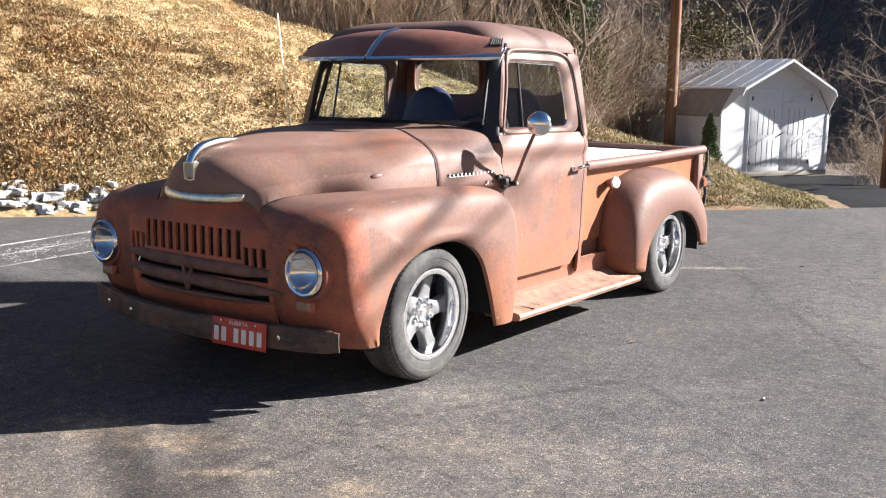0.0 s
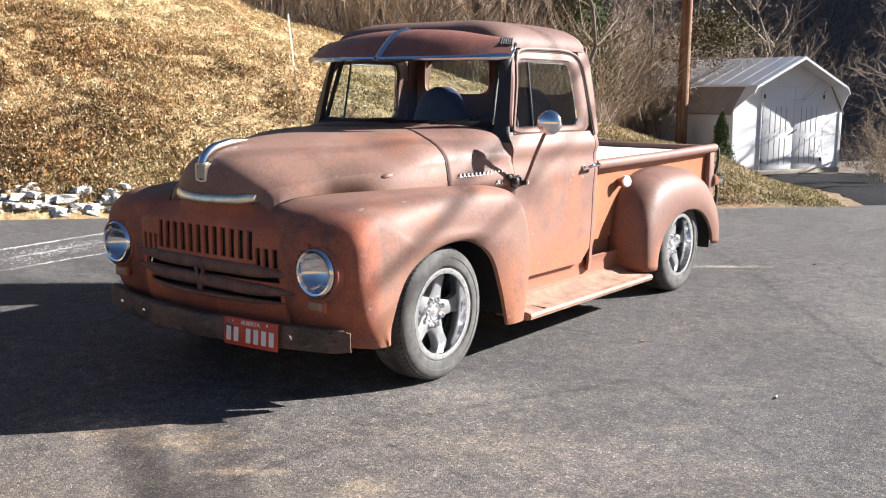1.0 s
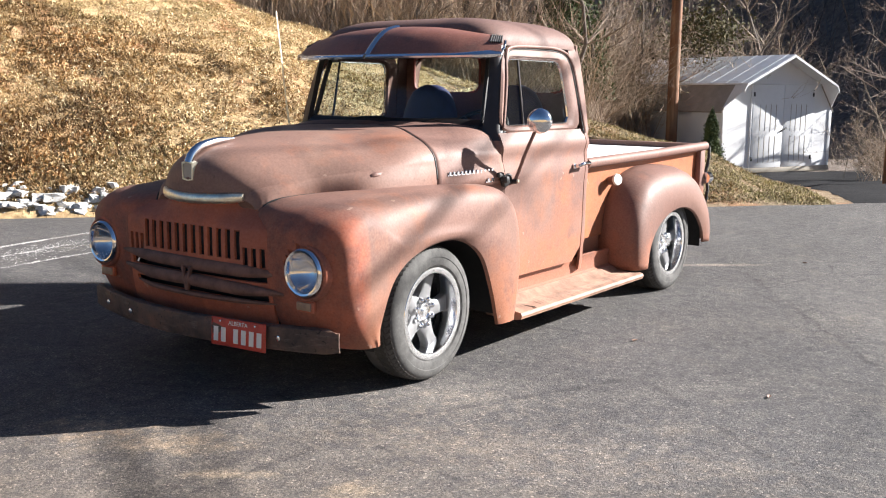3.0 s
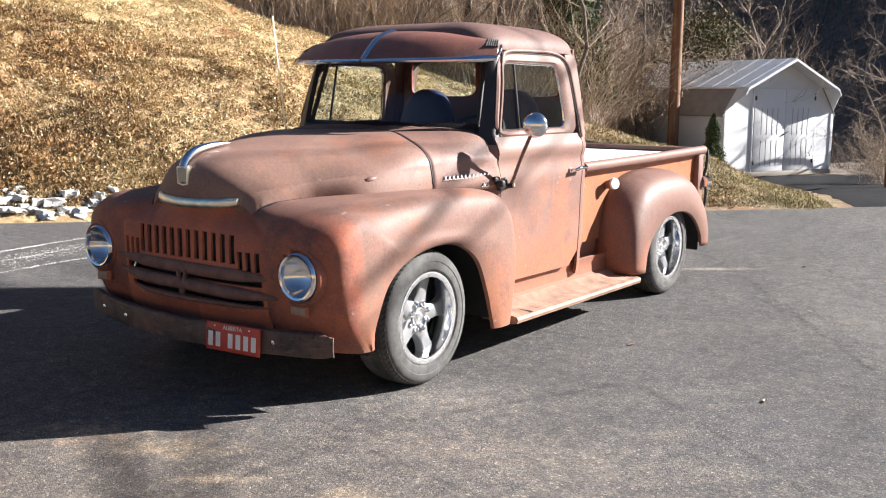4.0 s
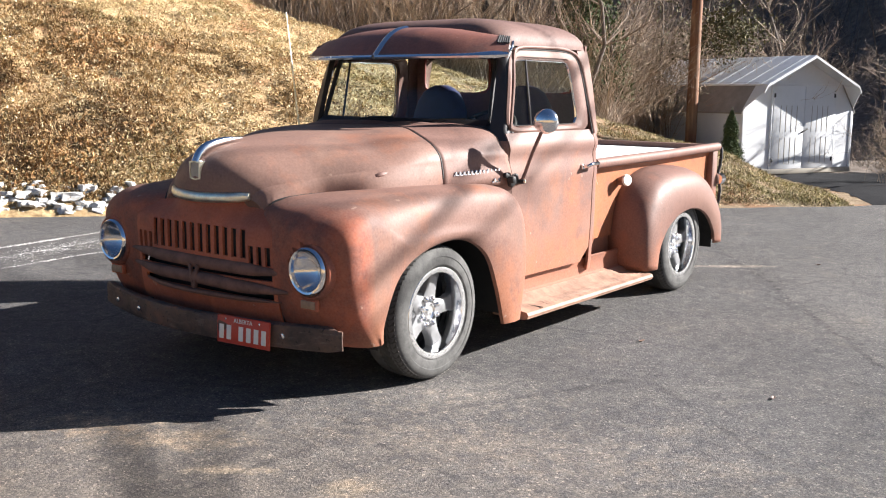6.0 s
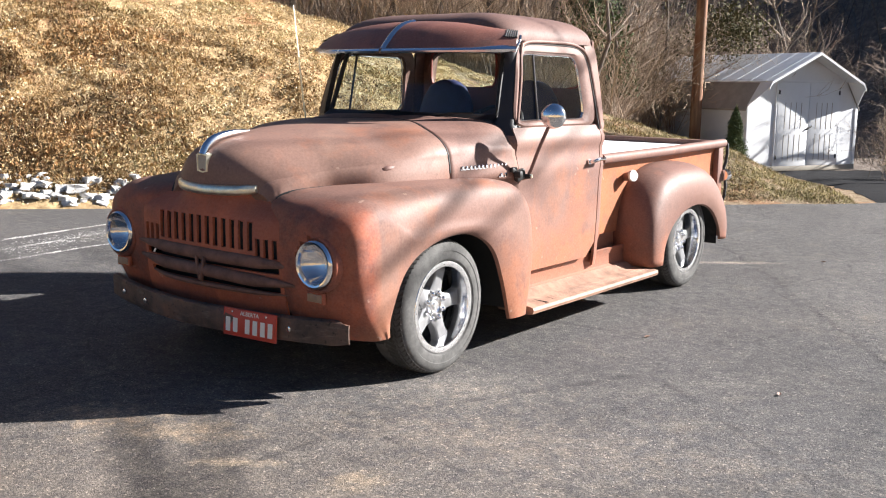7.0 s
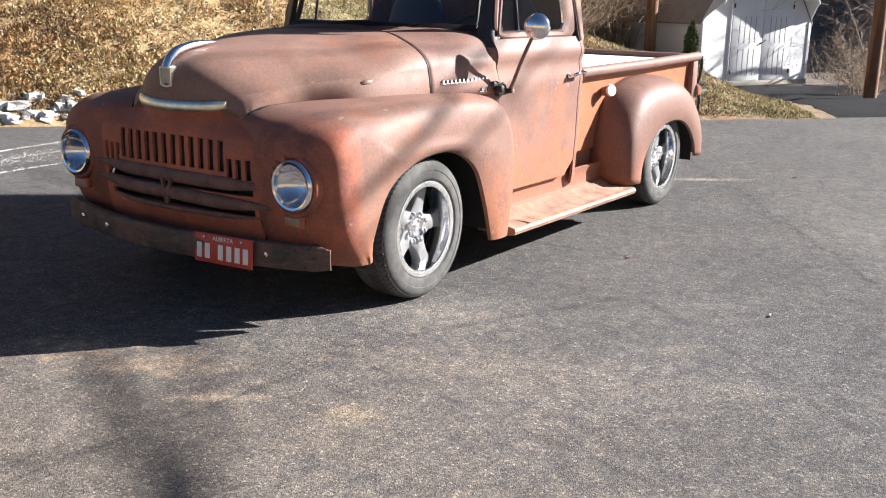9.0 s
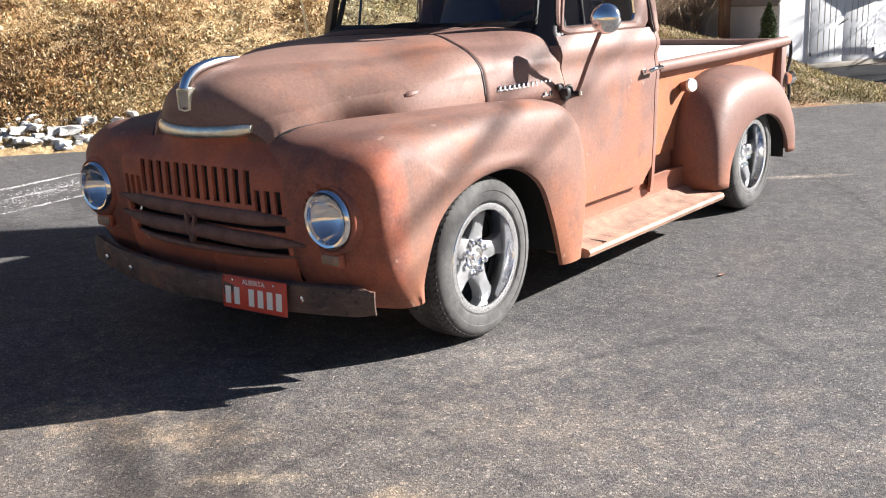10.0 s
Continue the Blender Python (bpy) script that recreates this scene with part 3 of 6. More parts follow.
def bar(points, h, d, name, mat, parent, label="", n=24, end=0.25):
    """A rounded moulding along a line."""
    line = spline(points, n)
    rows = []
    for i, p in enumerate(line):
        e = min(1.0, end + 4 * min(i, n - 1 - i) / n)
        rows.append([(p[0], p[1] - d * math.cos(a) * e, p[2] + h * math.sin(a) * e) for a in np.linspace(-math.pi, math.pi, 14, endpoint=False)])
    b = grid(rows, closed=True)
    b.faces.new([v for v in b.verts[:14]])
    b.faces.new([v for v in b.verts[-14:]][::-1])
    return part(name, b, mat, parent, label)


bar([(-0.555, -0.724, 0.602), (-0.3, -0.756, 0.596), (0, -0.768, 0.594), (0.3, -0.756, 0.592), (0.575, -0.724, 0.590)], 0.03, 0.02, "grille_bar", M_grillebar, panel, "dark brown horizontal grille bar")
bar([(-0.54, -0.722, 0.53), (-0.3, -0.757, 0.516), (0, -0.772, 0.518), (0.3, -0.757, 0.508), (0.575, -0.722, 0.506)], 0.03, 0.022, "grille_bar", M_grillebar, panel, "dark brown horizontal grille bar")
bar([(-0.50, -0.71, 0.47), (-0.3, -0.742, 0.447), (0, -0.76, 0.445), (0.3, -0.74, 0.447), (0.52, -0.712, 0.452)], 0.013, 0.014, "grille_bar", M_grillebar, panel, "dark brown horizontal grille bar")
for sg in (-1, 1):
    part("grille_emblem", box((0.016, 0.02, 0.12), (sg * 0.016, -0.785, 0.525), 0.006, turn=pose(0, 0, 0, 0, sg * 12, 0)), M_grillebar, panel)


# hood: a long dome with a blunt nose; rows of place, half width and height
DOME_N = 71
CREASE = curve1([(-0.8, 0.97), (-0.7, 0.98), (-0.34, 1.028), (0.13, 1.036), (0.7, 1.034)])
# the middle line of the bonnet, and the crease where its dome meets the flared shoulder
CROWN = [(-0.752, 0.888), (-0.758, 0.93), (-0.760, 0.99), (-0.752, 1.035), (-0.728, 1.072), (-0.685, 1.103), (-0.61, 1.131), (-0.46, 1.152), (-0.24, 1.172), (0.02, 1.19), (0.3, 1.2), (0.56, 1.207)]
FOLD = [(0.275, -0.672, 0.898), (0.288, -0.665, 0.918), (0.302, -0.652, 0.936), (0.322, -0.63, 0.949), (0.35, -0.59, 0.962), (0.385, -0.535, 0.973), (0.43, -0.45, 0.986), (0.50, -0.31, 1.005), (0.58, -0.13, 1.021), (0.645, 0.06, 1.032), (0.69, 0.29, 1.037), (0.712, 0.56, 1.04)]


def dome(y, hw, zt, zb, p, q):
    row = []
    fold = CREASE(y)
    for a in np.linspace(-1, 1, DOME_N):
        c_ = math.sin(a * math.pi / 2)
        z = zb + (zt - zb) * (1 - abs(c_) ** p) ** q
        out = 0.008 * smooth01((fold + 0.012 - z) / 0.024) * math.exp(min(0.0, z - fold) / 0.07) * smooth01((y + 0.72) / 0.2)
        row.append((c_ * (hw + out), y, z))
    return row


def hood_cut(x):
    """Where the hood ends and the cowl begins."""
    f = 0.58 - 0.79 * (math.hypot(x, 0.07) - 0.07)
    return 0.5 * (f + 0.2 + math.hypot(f - 0.2, 0.05))


def along_knots(pts, n):
    """Points on a smooth curve, even between its knots."""
    p = np.array(pts, float)
    q = [curve1([(i, v) for i, v in enumerate(p[:, j])]) for j in range(p.shape[1])]
    return np.array([[f(u) for f in q] for u in np.linspace(0, len(p) - 1, n)])


HOOD_ROWS = 56
edge_knots = [EDGE[0], (0.364, -0.653, 0.852), EDGE[1], (0.374, -0.634, 0.88), (0.386, -0.615, 0.892), (0.413, -0.55, 0.906), (0.452, -0.45, 0.914), (0.53, -0.31, 0.925), (0.632, -0.13, 0.933), (0.684, 0.06, 0.931), (0.714, 0.29, 0.921), (0.722, 0.56, 0.915)]
rows = []
for (cy, cz), (fx, fy, fz), (ex, ey, ez) in zip(along_knots(CROWN, HOOD_ROWS), along_knots(FOLD, HOOD_ROWS), along_knots(edge_knots, HOOD_ROWS)):
    f = smooth01((cy + 0.70) / 0.5)
    g = smooth01((cy - 0.0) / 0.5)
    half = []
    for a in np.linspace(0, 1, 26):
        sx = math.sin(a * math.pi / 2)
        rise = max(0.0, 1 - sx ** (2.0 + 0.3 * f + 2.2 * g)) ** (1.0 - 0.22 * f - 0.2 * g)
        half.append((fx * sx, fy + (cy - fy) * (1 - sx ** 2.0), fz + (cz - fz) * rise))
    # the shoulder sweeps out from the fold, then drops to the edge
    low = smooth01((0.3 - cy) / 0.95)
    for a in np.linspace(0, 1, 11)[1:]:
        out = a * (1 - low) + low * (a ** 0.8)
        drop = a * (1 - low) + low * (0.45 * a + 0.55 * a ** 2.0)
        half.append((fx + (ex - fx) * out + 0.006 * math.sin(a * math.pi), fy + (ey - fy) * a, fz + (ez - fz) * drop))
    rows.append([(-x, y, z) for x, y, z in half[:0:-1]] + half)
hood_end = [(x, z) for x, _, z in rows[-1]]
hoodb = grid(rows)
hoodb.faces.new(hoodb.verts[: len(rows[0])])
for v in hoodb.verts:
    if v.co.y > -0.4:
        f = (v.co.y + 0.4) / 0.96
        v.co.y = -0.4 + f * (hood_cut(v.co.x) + 0.4)
hood = part("hood", hoodb, M_hood, truck, "faded brown domed hood with a blunt nose")
thicken(hood, 0.012, -1)
# black bar stands in for the shade under the hood's lower edge
for sg in (1, -1):
    edge_line = [(sg * (x + 0.006), y, z + 0.005) for x, y, z in spline(EDGE, 60) if y < 0.235]
    part("hood_edge_shade", tube(edge_line, 0.0045, 6), M_black, hood)

# black bar stands in for the shade between hood and cowl
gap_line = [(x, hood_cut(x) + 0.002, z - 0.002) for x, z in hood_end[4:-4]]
part("hood_gap_shade", tube(gap_line, 0.0045, 6), M_black, hood)

SIDE_X = curve1([(0.28, 0.735), (0.36, 0.745), (0.6, 0.757), (0.85, 0.762), (0.93, 0.770), (0.99, 0.762), (1.035, 0.757), (1.085, 0.771), (1.12, 0.766), (1.16, 0.747), (1.2, 0.735), (1.3, 0.722), (1.45, 0.70), (1.6, 0.672), (1.68, 0.645)])

# cowl between hood and cab
rows = []
for q in np.linspace(0, 1, 16):
    row = []
    f = smooth01(q)
    for (hx, hz), (x, _, z) in zip(hood_end, dome(0.5, 0.757, 1.229, 0.925, 11.05, 0.38)):
        x, z = hx + (x - hx) * f, hz + (z - hz) * f
        ax = abs(x)
        if z < 1.12:
            ax += (SIDE_X(z) - 0.757) * f * smooth01((1.12 - z) / 0.03)
        z -= 0.018 * f * (ax / 0.75) ** 2
        y0 = hood_cut(ax) + 0.007
        out = min(1.0, ax / 0.735) ** 6
        y1 = 0.665 * (1 - out) + out * (0.766 - 0.035 * smooth01((z - 0.9) / 0.25))
        row.append((math.copysign(ax, x), y0 + q * (y1 - y0), z))
    rows.append(row)
b = grid(rows)
cowl = part("cowl", b, M_body, truck)
thicken(cowl, 0.01, -1, False)
for sg in (-1, 1):
    part("cowl_side", grid([[(sg * (0.711 + (SIDE_X(z) - 0.711) * q), 0.57 + q * 0.196, z) for q in np.linspace(0, 1, 6)] for z in (0.93, 0.85, 0.7, 0.5, 0.3)]), M_body, cowl)

# chrome on the nose
bar([(-0.278, -0.672, 0.912), (-0.2, -0.722, 0.905), (-0.1, -0.751, 0.901), (0, -0.760, 0.899), (0.1, -0.751, 0.901), (0.2, -0.722, 0.905), (0.278, -0.672, 0.912)], 0.024, 0.018, "nose_strip", M_warm_chrome, truck, "tarnished chrome hood strip, golden reflection put into its tint", end=0.75)
orn = [(0, -0.755, 1.06), (0, -0.735, 1.098), (0, -0.695, 1.13), (0, -0.63, 1.15), (0, -0.56, 1.16), (0, -0.47, 1.166)]
part("hood_ornament", tube(spline(orn, 20), list(np.interp(np.linspace(0, 1, 20), [0, 0.3, 0.7, 1], [0.022, 0.02, 0.015, 0.004])), 12), M_chrome, truck, "polished chrome hood ornament")
sh = [(-0.04, 1.064), (0.0, 1.073), (0.04, 1.064), (0.036, 0.982), (0.0, 0.975), (-0.036, 0.982)]
rws = [[(x, y, 1.022 + (z - 1.022) * g) for x, z in [(p * g, q) for p, q in sh]] for y, g in ((-0.71, 1), (-0.757, 1), (-0.765, 0.93), (-0.765, 0.82), (-0.759, 0.8))]
badge = grid(rws, closed=True)
nose_badge = part("nose_badge", badge, M_warm_chrome, truck, "chrome-framed hood badge")
inner = bmesh.new()
inner.faces.new([inner.verts.new((x * 0.81, -0.7595, 1.022 + (z - 1.022) * 0.81)) for x, z in sh])
part("badge_face", inner, M_badge, nose_badge, smooth=False)


# headlights
def headlight(s):
    c_ = (s * 0.709, -0.715, 0.622)
    ring = part("headlight", lathe([(0.09, 0.112), (-0.014, 0.112), (-0.030, 0.108), (-0.037, 0.100), (-0.034, 0.091), (-0.020, 0.087)], 44, "y", place=c_), M_chrome, truck, "round headlight with chrome ring")
    part("headlight_bezel", lathe([(0.05, 0.134), (-0.012, 0.130), (-0.02, 0.124), (-0.022, 0.117), (-0.015, 0.111)], 44, "y", place=c_), M_fender, ring)
    part("reflector", lathe([(-0.018, 0.087), (-0.006, 0.08), (0.012, 0.066), (0.027, 0.048), (0.037, 0.028), (0.042, 0.01), (0.043, 0.0)], 36, "y", place=c_), M_chrome, ring)
    part("lens", lathe([(-0.022, 0.088), (-0.036, 0.06), (-0.043, 0.03), (-0.045, 0.0)], 36, "y", place=c_), M_lens, ring, "clear domed headlight lens")
    lamp = part("parking_lamp", box((0.105, 0.02, 0.052), (s * 0.70, -0.716, 0.470), 0.006), M_front, truck)
    part("lamp_lens", box((0.085, 0.01, 0.036), (s * 0.70, -0.727, 0.470), 0.004), M_amber, lamp, "clouded parking lamp lens")


headlight(1)
headlight(-1)

# bumper and plate
line = [(x + 0.015, -0.85 + 0.155 * (abs(x) / 0.80) ** 1.9, 0.325) for x in [-0.857, -0.853, -0.845] + list(np.linspace(-0.832, 0.832, 37)) + [0.845, 0.853, 0.857]]
prof = [(0.014, -0.054), (-0.014, -0.053), (-0.021, -0.047), (-0.023, -0.02), (-0.023, 0.02), (-0.021, 0.047), (-0.014, 0.053), (0.014, 0.054)]
bumper = part("front_bumper", grid([[(x, y + min(a, 0.014 - 0.034 * smooth01((abs(x) - 0.832) / 0.02)) + 0.004 * noise.noise((x * 5, h * 30, 1)), z + h * (1.04 - 0.25 * smooth01((abs(x) - 0.832) / 0.025))) for a, h in prof] for x, y, z in line]), M_bumper, truck, "dark grimy painted front bumper")
thicken(bumper, 0.012, -1)
for x in (-0.62, -0.36, 0.6):
    yb = -0.85 + 0.155 * (abs(x) / 0.80) ** 1.9 - 0.024
    part("bumper_bolt", lathe([(0.004, 0.014), (-0.006, 0.013), (-0.010, 0.0)], 12, "y", place=(x, yb, 0.325)), M_chrome, bumper)
for sg in (-1, 1):
    part("bumper_bracket", box((0.05, 0.3, 0.06), (sg * 0.45, -0.66, 0.32)), M_black, bumper)
ang = math.degrees(math.atan2(0.035, 0.32))
pm = Matrix.Translation((0.402, -0.838, 0.324)) @ pose(0, 0, 0, -3, 0.5, ang)
plate = part("number_plate", box((0.315, 0.006, 0.128), (0, 0, 0), 0.004, turn=pose(0, 0, 0)), M_plate, bumper, "red number plate with white characters")
plate.matrix_local = pm
rim_b = None
for w, h, x, z in ((0.307, 0.004, 0, 0.060), (0.307, 0.004, 0, -0.060), (0.004, 0.12, -0.1525, 0), (0.004, 0.12, 0.1525, 0)):
    rim_b = box((w, 0.003, h), (x, -0.0035, z), 0.001, 1, bm=rim_b)
part("plate_border", rim_b, M_plate, plate)
for i, (x, w) in enumerate([(-0.128, 0.034), (-0.084, 0.034), (-0.012, 0.034), (0.033, 0.034), (0.078, 0.034), (0.122, 0.034)]):
    part("character_bar", box((w * 0.8, 0.003, 0.066), (x, -0.0042, -0.012), 0.001, 1), M_white, plate)
txt_curve = bpy.data.curves.new("province_lettering", "FONT")
txt_curve.body = "ALBERTA"
txt_curve.size = 0.027
txt_curve.align_x, txt_curve.align_y = "CENTER", "CENTER"
txt_curve.extrude = 0.0008
txt_curve.materials.append(M_white)
txt = new("province_lettering", txt_curve)
txt.parent = plate
txt.matrix_local = Matrix.Translation((0, -0.0045, 0.044)) @ pose(0, 0, 0, 90, 0, 0)
for x in (-0.1, 0.1):
    part("plate_bolt", lathe([(0.0, 0.006), (-0.006, 0.005), (-0.007, 0)], 8, "y", place=(x, -0.003, 0.048)), M_alloy, plate)


# wheels
def wheel(x, y, s):
    """A five-spoke alloy with a dusty low tyre; the outer face looks along +x before mirroring."""
    R, r = 0.333, 0.224
    w = part("wheel", lathe([(-0.03, r - 0.03), (-0.006, r - 0.027), (0.0, r - 0.024), (0.0025, r - 0.006), (0.002, r + 0.001), (-0.004, r + 0.006), (-0.014, r + 0.008)], 72), M_alloy, truck, "five-spoke polished alloy wheel with low tyre")
    part("rim_barrel", lathe([(-0.23, r - 0.012), (-0.18, r - 0.036), (-0.10, r - 0.040), (-0.045, r - 0.036), (-0.022, r - 0.030), (-0.006, r - 0.0272)], 72), M_barrel, w)
    part("tyre", lathe([(-0.20, r), (-0.212, r + 0.03), (-0.209, R - 0.03), (-0.19, R - 0.006), (-0.15, R), (-0.09, R), (-0.03, R - 0.003), (-0.008, R - 0.014), (0.004, R - 0.034), (0.008, R - 0.052), (0.0085, R - 0.056), (0.006, R - 0.058), (0.009, r + 0.026), (0.006, r + 0.014), (-0.004, r + 0.007), (-0.014, r)], 72), M_rubber, w, "dusty black low-profile tyre")
    tb = bmesh.new()
    for i in range(72):
        a = 2 * math.pi * i / 72
        m = Matrix.Rotation(a, 4, "X") @ Matrix.Translation((-0.026, 0, R - 0.0095)) @ pose(0, 0, 0, 0, 20, 20)
        join(tb, box((0.036, 0.0245, 0.006), (0, 0, 0), 0, turn=m))
        m = Matrix.Rotation(a, 4, "X") @ Matrix.Translation((-0.085, 0, R - 0.003)) @ pose(0, 0, 0, 0, 0, -25)
        join(tb, box((0.07, 0.023, 0.007), (0, 0, 0), 0, turn=m))
    part("tread", tb, M_tread, w, smooth=False)
    for i in range(5):
        a = 2 * math.pi * i / 5 - 0.24
        rws = []
        for h, wd, x0 in ((0.05, 0.056, -0.062), (0.078, 0.045, -0.06), (0.105, 0.037, -0.058), (0.14, 0.035, -0.056), (0.165, 0.037, -0.055), (0.178, 0.042, -0.056), (0.188, 0.052, -0.06)):
            rws.append([(x0 - 0.006, -wd, h), (x0, -wd * 0.82, h), (x0 + 0.002, 0, h), (x0, wd * 0.82, h), (x0 - 0.006, wd, h), (x0 - 0.05, wd * 0.9, h), (x0 - 0.05, -wd * 0.9, h)])
        sb = grid(rws, closed=True)
        bmesh.ops.rotate(sb, cent=(0, 0, 0), matrix=Matrix.Rotation(a, 3, "X"), verts=sb.verts)
        part("spoke", sb, M_spoke, w)
    part("hub_disc", lathe([(-0.13, 0.094), (-0.084, 0.094), (-0.074, 0.088), (-0.072, 0.06), (-0.072, 0.0)], 40), M_spoke, w)
    part("hub", lathe([(-0.08, 0.052), (-0.06, 0.05), (-0.052, 0.044), (-0.05, 0.036), (-0.056, 0.03), (-0.056, 0.018), (-0.044, 0.016), (-0.042, 0.0)], 32), M_alloy, w, "bright hub cap ringed by lug nuts")
    for i in range(8):
        a = 2 * math.pi * (i + 0.5) / 8
        part("lug_nut", lathe([(-0.076, 0.0155), (-0.052, 0.0145), (-0.044, 0.0115), (-0.04, 0.006), (-0.039, 0)], 10, place=(0, 0.0655 * math.cos(a), 0.0655 * math.sin(a))), M_chrome, w)
    rivet = None
    for i in range(20):
        a = 2 * math.pi * i / 20
        if rivet is None:
            rivet = part("rim_rivet", lathe([(-0.004, 0.003), (0.001, 0.0027), (0.0015, 0)], 6), M_black, w)
            one = rivet
        else:
            one = new("rim_rivet", rivet.data)
            one.parent = w
        one.matrix_local = Matrix.Translation((0.001, (r - 0.013) * math.cos(a), (r - 0.013) * math.sin(a)))
    # black ring behind the spokes stands in for the wheel's inner shade
    part("wheel_inner_shade", lathe([(-0.15, 0.14), (-0.15, 0.187)], 40), M_black, w)
    part("brake_drum", lathe([(-0.135, 0.0), (-0.135, 0.15), (-0.22, 0.15)], 32), M_black, w)
    w.matrix_local = pose(x, y, R, 0, 0, 0 if s > 0 else 180)
    return w


w1 = wheel(0.86, -0.005, 1)
for x, y, rz in ((0.845, 2.845, 0), (-0.86, -0.005, 180), (-0.845, 2.845, 180)):
    copy_thing(w1, pose(x, y, 0.333, 7 if y > 1 else 0, 0, rz))

# ---- cab ----


def side(y, z, proud=0.0):
    return (SIDE_X(z) + proud, y, z)


DOOR_F, DOOR_B = 0.80, 1.665


def door(s):
    zz = [0.365, 0.375, 0.45, 0.6, 0.75, 0.85, 0.89, 0.93, 0.96, 0.99, 1.015, 1.04, 1.06, 1.085, 1.105, 1.125, 1.145, 1.16, 1.175]
    yy = np.linspace(DOOR_F - 0.055, DOOR_B, 20)
    rws = []
    for z in zz:
        lo = DOOR_F - 0.03 - 0.035 * smooth01((z - 0.9) / 0.25)
        hi = DOOR_B - (0.09 * (1 - smooth01((z - 0.36) / 0.1)))
        rws.append([side(lo + (hi - lo) * u, z) for u in np.linspace(0, 1, 20)])
    b = grid(rws)
    d = part("door", mirrored(b, s), M_side, truck, "rusted door with faded brown top and orange patches")
    thicken(d, 0.02, -1)
    outer = rounded(DOOR_F - 0.065, DOOR_B, 1.175, 1.635, 0.11, 48, (0.125, -0.06))
    hole = rounded(0.778, 1.54, 1.21, 1.578, 0.065, 48, (0.112, -0.045))
    rws = [[side(*(outer[i] * (1 - u) + hole[i] * u), pr) for i in range(48)] for u, pr in ((0, 0), (0.3, 0.008), (0.75, 0.006), (1.0, -0.014))]
    fr = part("window_frame", mirrored(grid(rws, closed=True), s), M_body, d)
    thicken(fr, 0.02, -1)
    cen = hole.mean(0)
    rws = [[side(*(cen + (hole[i] - cen) * g), pr) for i in range(48)] for g, pr in ((1.0, -0.012), (0.985, -0.006), (0.965, -0.006), (0.955, -0.016))]
    part("window_trim", mirrored(grid(rws, closed=True), s), M_chrome, d, "thin bright window trim")
    g = bmesh.new()
    g.faces.new([g.verts.new(side(*(cen + (hole[i] - cen) * 0.97), -0.02)) for i in range(48)])
    pane = part("pane", mirrored(g, s), M_glass, d, smooth=False)
    pane.visible_shadow = False
    q0, q1 = side(1.015, 1.212, -0.012), side(1.03, 1.577, -0.012)
    part("vent_post", mirrored(tube([q0, q1], 0.007, 8), s), M_dark, d)
    hb = box((0.02, 0.035, 0.03), side(1.525, 0.955, 0.005), 0.006)
    tube(spline([side(1.525, 0.955, 0.02), side(1.53, 0.965, 0.05), side(1.56, 0.972, 0.056), side(1.64, 0.97, 0.05)], 12), 0.011, 10, bm=hb)
    part("handle", mirrored(hb, s), M_chrome, d, "worn chrome door handle")
    return d


door(1)
door(-1)


def cab_shell():
    """Rear corners, rear wall, pillars, sills and roof of the cab."""
    b = bmesh.new()
    zz = [0.30, 0.36, 0.6, 0.85, 0.93, 0.99, 1.035, 1.06, 1.085, 1.11, 1.14, 1.17, 1.2, 1.3, 1.45, 1.6, 1.68]
    for s in (1, -1):
        rws = []
        for z in zz:
            x = SIDE_X(z)
            yb = 1.805 - 0.015 * smooth01((z - 1.1) / 0.6)
            r = 0.13 if z < 1.15 else 0.075
            y0 = DOOR_B + 0.008 - 0.065 * max(0, (z - 1.175)) / 0.5
            row = [(s * x, y0, z), (s * x, (y0 + yb - r) / 2, z)]
            for a in np.linspace(0, math.pi / 2, 8):
                row.append((s * (x - r + r * math.cos(a)), yb - r + r * math.sin(a), z))
            row.append((s * 0.47, yb + 0.006, z) if z < 1.15 else (s * 0.6, 1.73, z))
            rws.append(row)
        grid(rws, bm=b)
        # sill under the door
        grid([[(s * x, y, z) for y in np.linspace(0.76, 2.20, 8)] for x, z in ((0.712, 0.37), (0.70, 0.33), (0.705, 0.27), (0.77, 0.222))], bm=b)
    # rear wall round the two back windows
    n = 48
    for x0, x1, h0, h1 in ((-0.66, 0.0, -0.59, -0.045), (0.0, 0.66, 0.045, 0.59)):
        outer = rounded(x0, x1, 1.14, 1.68, 0.004, n)
        hole = rounded(h0, h1, 1.39, 1.63, 0.06, n)
        rws = []
        for u in (0, 0.5, 1.0):
            row = []
            for i in range(n):
                x, z = outer[i] * (1 - u) + hole[i] * u
                row.append((x, 1.725, z))
            rws.append(row)
        grid(rws, closed=True, bm=b)
    grid([[(x, 1.806, z) for x in np.linspace(-0.5, 0.5, 4)] for z in (0.30, 0.7, 1.14)], bm=b)
    # header over the windscreen
    grid([[(x, 0.80 + 0.05 * (abs(x) / 0.6) ** 2 + dy, z) for x in np.linspace(-0.62, 0.62, 14)] for z, dy in ((1.615, 0.0), (1.66, 0.01), (1.72, 0.06))], bm=b)
    # dash top and firewall
    ob = part("cab", b, M_body, truck, "faded red-brown steel cab shell")
    thicken(ob, 0.018, -1)
    return ob


cab = cab_shell()
